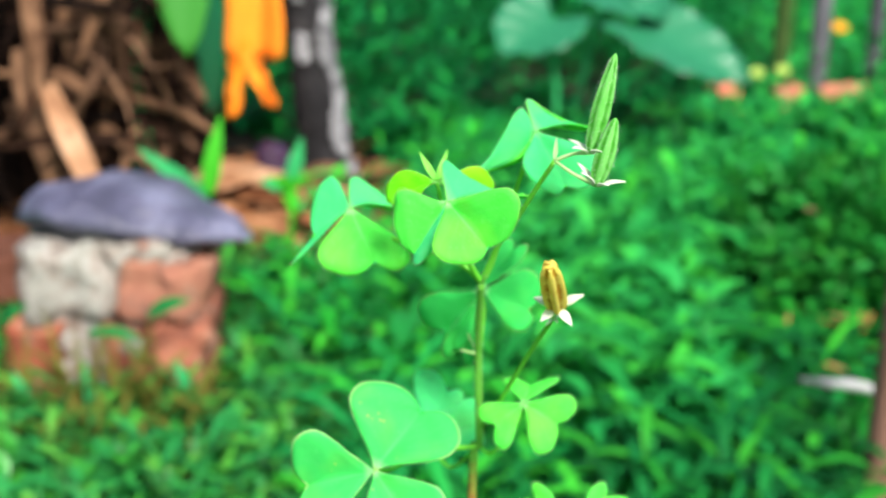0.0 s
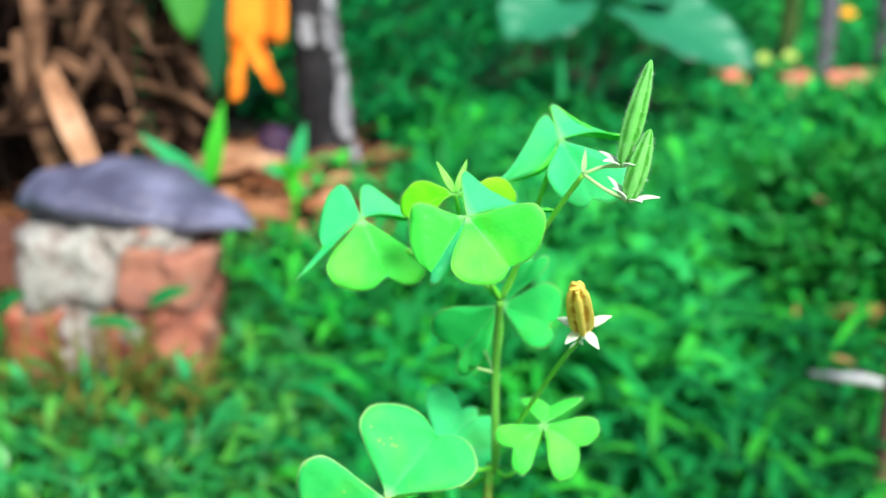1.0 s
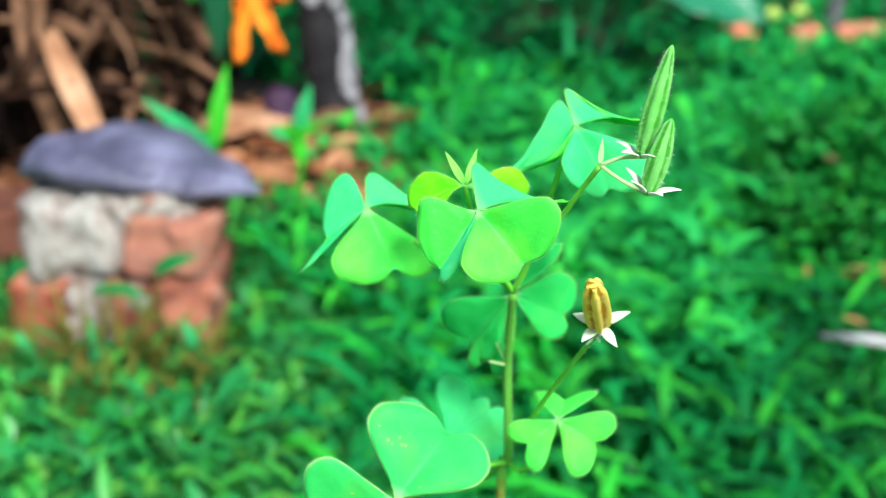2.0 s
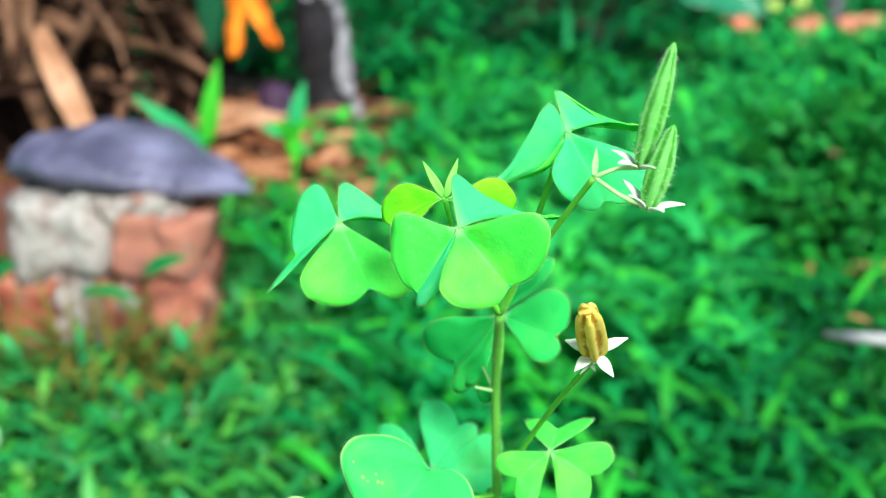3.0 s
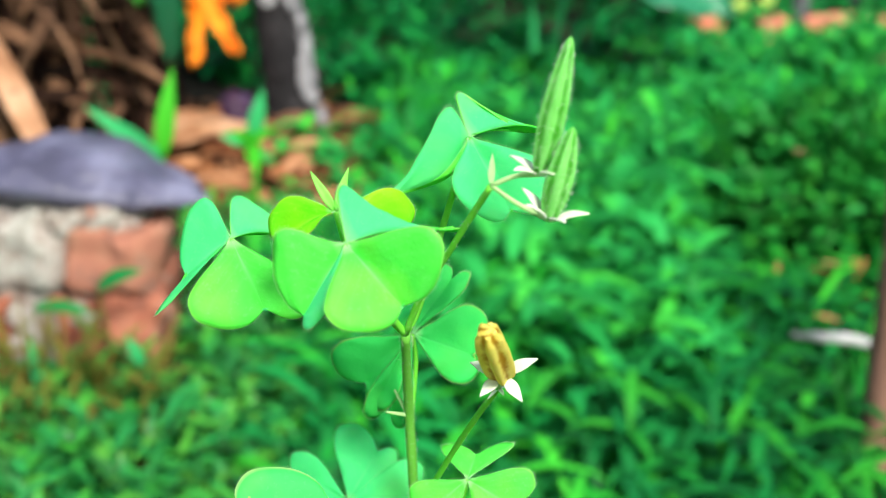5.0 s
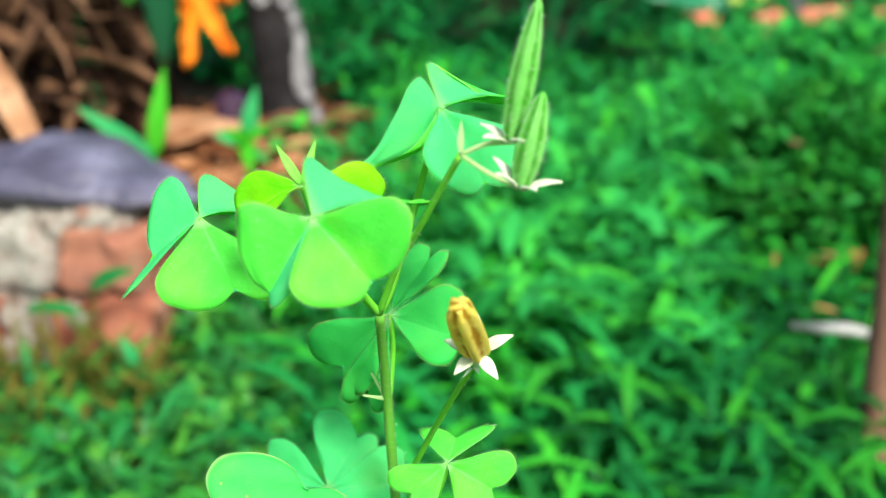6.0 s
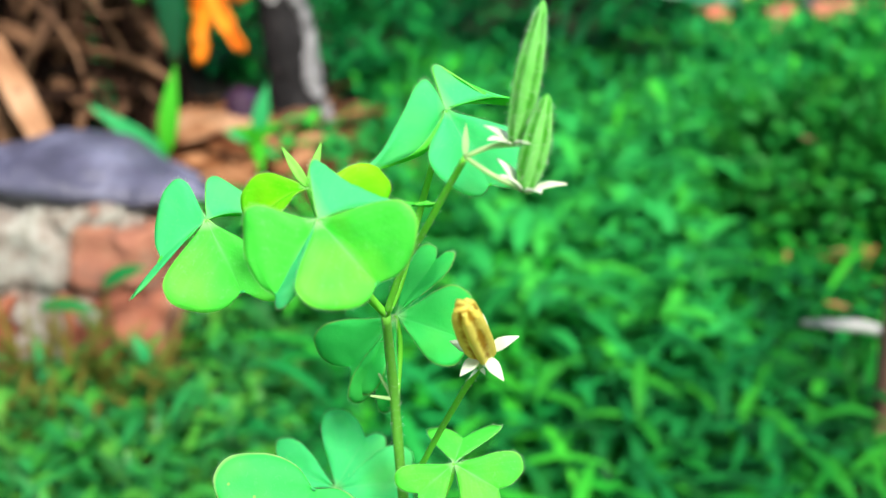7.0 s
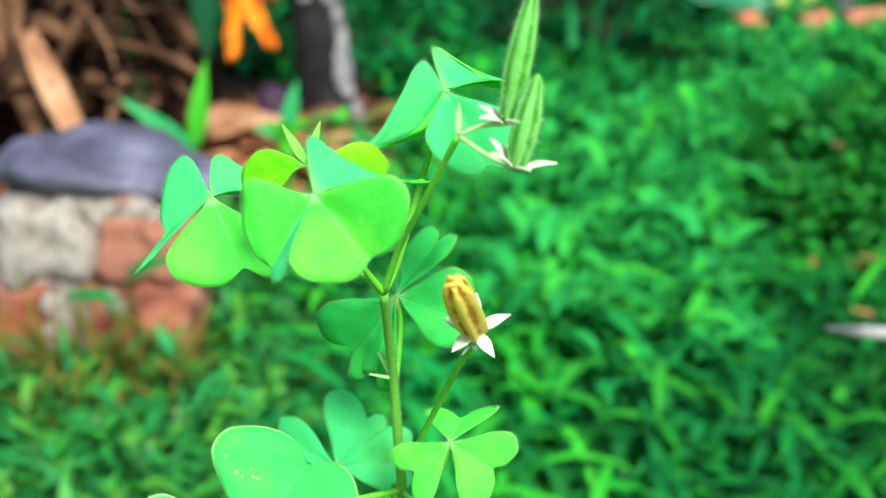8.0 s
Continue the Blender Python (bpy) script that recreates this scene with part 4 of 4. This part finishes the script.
def weed(items, x, y, height, leaves, length, width, rng, droop=(0.1, 0.6)):
    """One weed: an arching shoot with leaves all the way up."""
    a = rng.uniform(0, 6.28)
    lean = rng.uniform(0.2, 0.9) * height
    z = land(x, y)
    for k in range(leaves):
        s = (k + 0.6) / leaves
        p = (x + math.cos(a) * lean * s * s, y + math.sin(a) * lean * s * s, z + height * s)
        b = a + k * 2.4 + rng.uniform(-0.5, 0.5)
        rise = rng.uniform(0.0, 1.5)
        d = (math.cos(b), math.sin(b), rise)
        ln = length * rng.uniform(0.6, 1.2) * (1.1 - 0.35 * s)
        items.append((p, d, (-math.cos(b) * rise, -math.sin(b) * rise, 1.0), ln, width * rng.uniform(0.7, 1.2), rng.uniform(*droop)))


def free(x, y):
    """Keeps the weeds off the masonry, the litter and the plant's foot."""
    if -0.34 < x < -0.165 and 0.80 < y < 1.0:
        return False
    if (x < -0.05 and 1.15 < y < 1.75) or (x < 0.05 and 1.44 < y < 1.53):
        return False
    if 0.235 < x < 0.40 and 0.795 < y < 0.92:
        return False
    return True


rng = random.Random(21)
items, dim = [], []
for _ in range(3600):
    y = 0.42 + 1.5 * rng.random() ** 1.1
    x = rng.uniform(-0.06, 1.0)
    if y > 1.52 and 0.06 < x < 0.5:
        continue
    if free(x, y) and not (y < 0.75 and abs(x) < 0.03) and not (0.27 < x < 0.60 and 1.0 < y < 1.45):
        # near right weeds are thinned and take the shaded copy of the weed colour
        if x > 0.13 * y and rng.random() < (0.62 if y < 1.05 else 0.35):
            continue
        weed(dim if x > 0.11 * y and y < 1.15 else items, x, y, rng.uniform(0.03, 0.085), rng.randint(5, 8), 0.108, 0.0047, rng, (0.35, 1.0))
for _ in range(330):
    y = 0.9 + 0.72 * rng.random()
    x = rng.uniform(-0.17, 0.1)
    if free(x, y):
        weed(items, x, y, rng.uniform(0.03, 0.07), rng.randint(5, 8), 0.060, 0.0042, rng, (0.2, 0.8))
for _ in range(1100):
    y = rng.uniform(0.5, 1.25)
    x = rng.uniform(-0.02, 0.6)
    if not free(x, y):
        continue
    a = rng.uniform(0, 6.28)
    rise = rng.uniform(0.5, 1.6)
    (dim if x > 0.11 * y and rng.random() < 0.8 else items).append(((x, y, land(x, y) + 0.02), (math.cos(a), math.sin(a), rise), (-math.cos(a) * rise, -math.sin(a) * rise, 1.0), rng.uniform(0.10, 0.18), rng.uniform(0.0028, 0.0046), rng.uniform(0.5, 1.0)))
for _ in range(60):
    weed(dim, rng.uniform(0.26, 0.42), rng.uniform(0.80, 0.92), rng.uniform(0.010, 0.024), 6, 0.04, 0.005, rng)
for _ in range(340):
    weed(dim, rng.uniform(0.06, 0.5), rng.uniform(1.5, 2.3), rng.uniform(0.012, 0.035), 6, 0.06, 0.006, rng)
blades("shaded_weeds", SHADED_WEED, dim, "bluish-green weeds with long narrow leaves, darkened to look shaded", "weeds")
blades("weeds", WEED, items, "dense lush weeds with narrow lance-shaped leaves", "weeds")

items = []
for _ in range(560):
    y = rng.uniform(0.82, 1.5)
    x = rng.uniform(0.02, 0.22 * y)
    weed(items, x, y, rng.uniform(0.05, 0.11), rng.randint(5, 8), 0.078, 0.0070, rng, (0.2, 0.8))
for _ in range(700):
    y = rng.uniform(1.6, 2.42)
    x = rng.uniform(0.21 * y, 0.46 * y)
    weed(items, x, y, rng.uniform(0.02, 0.055), rng.randint(4, 7), 0.05, 0.009, rng)
for _ in range(22):
    y = rng.uniform(1.16, 1.42)
    x = rng.uniform(-0.16, -0.02)
    weed(items, x, y, rng.uniform(0.02, 0.06), rng.randint(4, 7), 0.05, 0.008, rng)
blades("pale_weeds", PALE_WEED, items, "pale green broad-leaved weeds", "weeds")

items = []
for _ in range(3600):
    y = 0.42 + 0.75 * rng.random()
    x = rng.uniform(-0.75, -0.02)
    if free(x, y):
        weed(items, x, y, rng.uniform(0.012, 0.036), rng.randint(4, 7), 0.042, 0.0040, rng)
blades("low_grass", LAWN, items, "short creeping grass and small weeds, some yellowed", "grass")

items = []
for _ in range(80):
    x, y = rng.uniform(-0.40, -0.16), rng.uniform(0.70, 0.81)
    weed(items, x, y, rng.uniform(0.02, 0.055), rng.randint(3, 5), 0.05, 0.0024, rng)
blades("dry_grass", STRAW, items, "thin yellowing grass in front of the bricks", "grass")

items, far = [], []
for _ in range(4600):
    y = 1.75 + 3.0 * rng.random()
    x = rng.uniform(-2.4, 2.4)
    h = 0.06 + 0.16 * min(1, max(0, (y - 1.9) / 1.2)) * (0.55 if x > 0.2 * y else 1.0)
    if x > 0.12 and y < 2.6:
        h = 0.045 if x < 0.45 else 0.055
        if x < 0.45 and rng.random() < 0.5:
            continue
    weed(far if x > 0.23 * y else items, x, y, h * rng.uniform(0.5, 1.3), rng.randint(7, 12), 0.066, 0.0085, rng)
blades("far_weeds", FAR_WEED, far, "fresh green weeds along the garden edge", "weeds")
blades("hedge", HEDGE, items, "deep green undergrowth behind the garden", "undergrowth")


rng = random.Random(77)
items = []
for _ in range(12500):
    x, y = rng.uniform(-4.0, 4.0), rng.uniform(-2.6, 5.6)
    if (y > 1.75 and abs(x) < 2.4 and y < 4.75) or (0.38 < y <= 1.75 and -0.75 < x < 1.0) or (x * x + (y - 0.1) ** 2 < 0.09):
        continue
    weed(items, x, y, rng.uniform(0.03, 0.09), 5, 0.12, 0.0085, rng, (0.3, 0.9))
blades("meadow", WEED, items, "weedy grass all round the garden", "weeds")


def bush(items, centre, radius, count, leaf, rng, flat=0.8):
    c = Vector(centre)
    for _ in range(count):
        d = Vector((rng.gauss(0, 1), rng.gauss(0, 1), abs(rng.gauss(0, 1)))).normalized()
        r = radius * rng.uniform(0.55, 1.0) * (1 + 0.35 * noise.noise(d * 2.3 + c * 3))
        p = c + Vector((d.x * r, d.y * r, d.z * r * flat))
        e = (d + Vector((rng.uniform(-1, 1), rng.uniform(-1, 1), rng.uniform(-0.6, 0.8)))).normalized()
        items.append((tuple(p), tuple(e), tuple(d + Vector((0, 0, 0.6))), leaf * rng.uniform(0.6, 1.3), leaf * 0.22 * rng.uniform(0.7, 1.2), rng.uniform(0.0, 0.4)))


rng = random.Random(5)
for n, (c, r, k) in enumerate((((0.43, 1.24, 0.02), 0.15, 4200), ((0.68, 2.00, -0.03), 0.13, 2400), ((0.36, 1.66, -0.02), 0.10, 1500), ((0.24, 1.46, -0.02), 0.10, 900))):
    items = []
    bush(items, c, r, k, 0.024, rng)
    shrub = thing("shrub", (c[0], c[1], land(c[0], c[1])), "low bushy shrub with small %s green leaves" % ("dark" if n == 0 else "fresh"), "shrub", "shrubs in the garden")
    crown = blades("crown", BUSH if n == 0 else PALE_WEED, items, "", "")
    crown.parent = shrub
    crown.location = -shrub.location
    for key in ("kind", "category", "label"):
        if key in crown:
            del crown[key]
    part("branch", merge([tube([(c[0], c[1], land(c[0], c[1]) - 0.01), (c[0] + math.cos(a) * r * 0.3, c[1] + math.sin(a) * r * 0.3, c[2] + r * 0.4), (c[0] + math.cos(a) * r * 0.7, c[1] + math.sin(a) * r * 0.7, c[2] + r * 0.6)], [0.006, 0.004, 0.002], 6, 3) for a in (0.3, 1.5, 2.6, 3.9, 5.2)]), STAKE, shrub)

# dry leaves on the ground round the tree
rng = random.Random(31)
items = []
for _ in range(420):
    y = rng.uniform(1.12, 1.66)
    x = rng.uniform(-0.5, 0.02 if y > 1.45 else -0.10)
    a = rng.uniform(0, 6.28)
    items.append(((x, y, land(x, y) + rng.uniform(0.003, 0.018)), (math.cos(a), math.sin(a), rng.uniform(-0.1, 0.2)), (rng.uniform(-0.5, 0.5), rng.uniform(-0.8, 0.3), 1), rng.uniform(0.03, 0.08), rng.uniform(0.006, 0.015), rng.uniform(-0.1, 0.4)))
for _ in range(85):
    y = rng.uniform(1.27, 1.50)
    x, a = rng.uniform(-0.15, -0.045) if y < 1.42 else rng.uniform(-0.12, 0.06), rng.uniform(0, 6.28)
    items.append(((x, y, land(x, y) + rng.uniform(0.006, 0.034)), (math.cos(a), math.sin(a), rng.uniform(-0.1, 0.35)), (rng.uniform(-0.5, 0.5), rng.uniform(-0.8, 0.3), 1), rng.uniform(0.025, 0.06), rng.uniform(0.005, 0.012), rng.uniform(-0.1, 0.4)))
for _ in range(13):
    x, y, a = 0.352 + rng.uniform(-0.045, 0.045), 1.03 + rng.uniform(-0.05, 0.05), rng.uniform(0, 6.28)
    items.append(((x, y, land(x, y) + rng.uniform(0.035, 0.062)), (math.cos(a), math.sin(a), rng.uniform(-0.2, 0.5)), (rng.uniform(-0.5, 0.5), rng.uniform(-0.8, 0.3), 1), rng.uniform(0.02, 0.04), rng.uniform(0.002, 0.004), rng.uniform(-0.1, 0.4)))
blades("leaf_litter", LITTER, items, "fallen dry reddish-brown leaves under the tree", "leaf litter")


for x, y, a, ln, w in ((-0.275, 1.46, 0.1, 0.085, 0.014), (-0.238, 1.43, -0.5, 0.075, 0.012), (-0.255, 1.40, 0.3, 0.06, 0.012), (-0.215, 1.42, 0.8, 0.05, 0.010), (-0.285, 1.43, -0.2, 0.06, 0.010), (-0.150, 1.47, 0.3, 0.055, 0.010), (-0.128, 1.42, -0.9, 0.06, 0.009)):
    z = land(x, y) + 0.030
    d = V(math.cos(a), math.sin(a), 0.12) * ln * 0.5
    fallen = part("fallen_leaf", shell(lance(V(x, y, z) - d, V(x, y, z) + d, w * 1.25, (0.1, -0.8, 1), 9, 0.08, 0.35, 0.7, 0.4), 0.0008), PALE_DRY if x < -0.2 else TAN_DRY)
    tagged(fallen, "pale dry curled leaf lying under the tree" if x < -0.2 else "brown dry curled leaf lying under the tree", "dry leaf", "large fallen leaves")


# ---- broad-bladed seedlings and taro ----
def seedling(base, tips, width, mats, label):
    ob = thing("seedling", base, label, "plant", "seedlings")
    base = Vector(base)
    knot = base + V(0, 0, 0.64 * (max(t[2] for t in tips) - base.z))
    part("stem", tube([base - V(0, 0, 0.01), base.lerp(knot, 0.5), knot], [0.003, 0.0025, 0.002], 7, 3), mats[-1], ob)
    for k, t in enumerate(tips):
        part("blade", shell(lance(knot, t, width * (1 - 0.12 * (k % 3)), (0.3 - 0.3 * (k % 3), -1, 0.5), 12, 0.07, 0.45, 0.9, 0.5 - 0.4 * (k % 2)), 0.0006), mats[k % len(mats)], ob)
    return ob


seedling((-0.200, 0.975, 0.045), [(-0.187, 0.985, 0.234), (-0.250, 0.960, 0.211)], 0.0072, (BRIGHT, DULL), "seedling with two broad green blades beside the stone")
seedling((-0.152, 1.13, 0.045), [(-0.139, 1.13, 0.186), (-0.165, 1.09, 0.156), (-0.128, 1.12, 0.152), (-0.178, 1.12, 0.146), (-0.142, 1.08, 0.120)], 0.0075, (DULL, BRIGHT, BRIGHT), "bright green leafy seedling growing by the dry leaves")
for base, tip, wide, mat in (((-0.2095, 0.8000, 0.1247), (-0.1784, 0.7970, 0.1394), 0.0062, DARK_BLADE), ((-0.2524, 0.8000, 0.1130), (-0.2129, 0.7970, 0.1098), 0.0052, DARK_BLADE), ((-0.3117, 0.8000, 0.1167), (-0.2923, 0.7970, 0.1348), 0.0056, DARK_BLADE), ((-0.2856, 0.7700, 0.0594), (-0.2949, 0.7650, 0.0993), 0.0040, DULL), ((-0.2458, 0.7750, 0.0618), (-0.2476, 0.7700, 0.1039), 0.0034, DULL), ((-0.1798, 0.7750, 0.0815), (-0.1860, 0.7700, 0.1044), 0.0040, DULL)):
    ob = thing("grass_tuft", (base[0], base[1], land(base[0], base[1])), "%s green grass blade growing against the bricks" % ("dark" if mat is DARK_BLADE else "pale"), "grass", "tufts by the bricks")
    part("blade", shell(lance(base, tip, wide, (0.1, -0.6, 1), 10, 0.08, 0.4, 0.8), 0.0004), mat, ob)
    part("culm", tube([(base[0], base[1], land(base[0], base[1]) - 0.01), (base[0] + 0.004, base[1], (land(base[0], base[1]) + base[2]) / 2), base], [0.0014, 0.001, 0.0008], 6, 4), STRAW, ob)

rng = random.Random(77)
straws = thing("grass_tuft", (-0.25, 0.79, land(-0.25, 0.79)), "thin yellowing grass leaning against the lower bricks", "grass", "tufts by the bricks")
for _ in range(18):
    x, y = rng.uniform(-0.325, -0.18), rng.uniform(0.775, 0.80)
    z = land(x, y)
    part("blade", shell(lance((x, y, z - 0.004), (x + rng.uniform(-0.028, 0.028), y + rng.uniform(-0.01, 0.02), z + rng.uniform(0.045, 0.085)), rng.uniform(0.0014, 0.0026), (rng.uniform(-0.6, 0.6), -1, 0.4), 8, 0.1, 0.3), 0.0003), STRAW, straws)


def taro_blade(base, tip, width, up):
    """A broad arrow-shaped blade with two hind lobes and a sunken midrib."""
    base, tip, up = Vector(base), Vector(tip), Vector(up)
    d = tip - base
    side = d.cross(up).normalized()
    n = side.cross(d).normalized()
    verts, faces = [], []
    rows, cols = 16, 8
    for i in range(rows + 1):
        s = i / rows
        w = width * math.sin(math.pi * (0.28 + 0.72 * s) ** 1.15) ** 0.8 if s < 1 else 0.001
        for j in range(-cols, cols + 1):
            k = j / cols
            back = -0.30 * d.length * abs(k) * (1 - s) ** 2
            p = base + d * s + d.normalized() * back + side * w * k
            p += n * (0.22 * width * abs(k) ** 1.3 - 0.10 * d.length * s * s + 0.05 * width * math.sin(26 * s - 9 * abs(k)) * abs(k) ** 0.5)
            verts.append(p)
    w2 = 2 * cols + 1
    for i in range(rows):
        for j in range(w2 - 1):
            a = i * w2 + j
            faces.append((a, a + 1, a + w2 + 1, a + w2))
    return shell((verts, faces), 0.0008)


taro = thing("taro", (0.22, 2.15, 0.0), "taro with broad pale green leaves on tall stalks", "plant")
for knot, tip, width, foot in (((0.175, 2.10, 0.195), (0.085, 2.02, 0.145), 0.075, (0.19, 2.12, 0.0)), ((0.32, 2.08, 0.185), (0.50, 2.02, 0.105), 0.085, (0.24, 2.15, 0.0)), ((0.27, 2.16, 0.24), (0.36, 2.06, 0.20), 0.08, (0.22, 2.17, 0.0))):
    part("stalk", tube([foot, tuple((a + b) / 2 for a, b in zip(foot, knot)), knot], [0.008, 0.006, 0.004], 8, 5), DULL, taro)
    part("leaf_blade", taro_blade(knot, tip, width, (0.1, -0.55, 1)), BROAD, taro)

banana = thing("banana_plant", (-0.335, 1.30, 0.05), "young banana plant with a drooping broad green leaf", "plant")
part("stalk", tube([(-0.335, 1.30, 0.02), (-0.320, 1.28, 0.30), (-0.262, 1.20, 0.47)], [0.012, 0.009, 0.005], 10, 5), DULL, banana)
part("leaf_blade", shell(lance((-0.262, 1.20, 0.47), (-0.240, 1.12, 0.262), 0.034, (0.15, -1, 0.3), 14, 0.05, 0.2, 0.6), 0.0008), BANANA, banana)
part("leaf_blade", shell(lance((-0.262, 1.20, 0.47), (-0.264, 1.34, 0.16), 0.020, (0.5, -1, 0.4), 14, 0.06, 0.3, 0.6), 0.0008), BROAD, banana)

# ---- garden edge, posts and sticks ----
rng = random.Random(8)
for x, y, z, s in ((0.565, 2.50, 0.015, (0.05, 0.05, 0.055)), (0.70, 2.50, 0.01, (0.055, 0.05, 0.05)), (0.80, 2.50, 0.0, (0.075, 0.06, 0.05)), (0.885, 2.52, 0.0, (0.09, 0.06, 0.05)), (0.985, 2.54, 0.0, (0.09, 0.06, 0.05))):
    b = part("edging_brick", placed(block(s, x * 30, 5, 0.008), pose(x, y, land(x, y) + s[2] / 2 + 0.012, 0, rng.uniform(-6, 6), rng.uniform(-20, 20))), TERRACOTTA)
    tagged(b, "weathered red brick in a row at the garden edge", "brick", "edging bricks")
for x, y, r, mat, lab in ((0.785, 2.62, 0.022, POST, "dark grey garden post with pale flakes"), (0.700, 2.60, 0.020, MOSSY, "dark mossy garden post"), (0.93, 2.7, 0.018, POST, "dark grey garden post with pale flakes")):
    p = part("garden_post", tube([(x, y, -0.06), (x + 0.004, y, 0.15), (x - 0.004, y, 0.45)], [r, r * 0.95, r * 0.9], 12, 6, 0.15, x), mat)
    tagged(p, lab, "post")
short = part("stick", tube([(0.576, 2.555, -0.06), (0.577, 2.555, 0.02), (0.575, 2.555, 0.062)], [0.010, 0.009, 0.007], 9, 5, 0.2), POST)
tagged(short, "short pale stick standing at the garden edge", "stick")
stake = part("wooden_stake", tube([(0.288, 0.745, -0.03), (0.302, 0.755, 0.02), (0.317, 0.79, 0.12), (0.332, 0.83, 0.22)], [0.018, 0.018, 0.017, 0.016], 12, 6, 0.15), STAKE)
tagged(stake, "rough brown wooden stake standing in the weeds", "stake")
stick = part("stick", tube([(0.276, 0.886, 0.046), (0.296, 0.885, 0.044), (0.320, 0.883, 0.042), (0.352, 0.878, 0.036)], [0.0016, 0.0036, 0.0046, 0.0046], 9, 5, 0.35), STICK)
tagged(stick, "bleached whitish stick lying on the weeds", "stick")

# ---- spots of colour in the far bed ----
def blossom(centre, radius, mat, label):
    c = Vector(centre)
    ob = thing("flower", (c.x, c.y, land(c.x, c.y)), label, "flower", "flowers in the far bed")
    part("stalk", tube([(c.x, c.y, land(c.x, c.y) - 0.01), (c.x + 0.004, c.y, (land(c.x, c.y) + c.z) / 2), c], [0.002, 0.0016, 0.0014], 6, 4), DULL, ob)
    for k in range(7):
        a = 2 * math.pi * k / 7
        e = c + V(math.cos(a) * radius, math.sin(a) * radius * 0.7 - radius * 0.3, radius * (0.25 + 0.6 * math.sin(a)))
        part("petal", shell(lance(c, e, radius * 0.42, (0, -1, 0.4), 6, 0.08), 0.0006), mat, ob)


PETAL_YELLOW = rough_stuff("yellow_petal", [(0.3, (0.14, 0.28, 0.02)), (0.7, (0.26, 0.38, 0.04))], 60, 300, 0.6, 0.001, 0.2, 0.1)
PETAL_LIME = rough_stuff("lime_petal", [(0.3, (0.22, 0.40, 0.05)), (0.7, (0.38, 0.50, 0.12))], 60, 300, 0.6, 0.001, 0.2, 0.1)
PETAL_ORANGE = rough_stuff("orange_petal", [(0.3, (0.50, 0.24, 0.01)), (0.7, (0.70, 0.36, 0.02))], 60, 300, 0.6, 0.001, 0.2, 0.1)
blossom((0.545, 2.26, -0.004), 0.016, PETAL_YELLOW, "yellow flower in the far bed")
blossom((0.60, 2.38, 0.06), 0.016, PETAL_LIME, "yellow-green flower in the far bed")
blossom((0.65, 2.38, 0.066), 0.016, PETAL_LIME, "yellow-green flower in the far bed")
blossom((0.79, 2.50, 0.135), 0.018, PETAL_ORANGE, "orange flower beside the garden post")
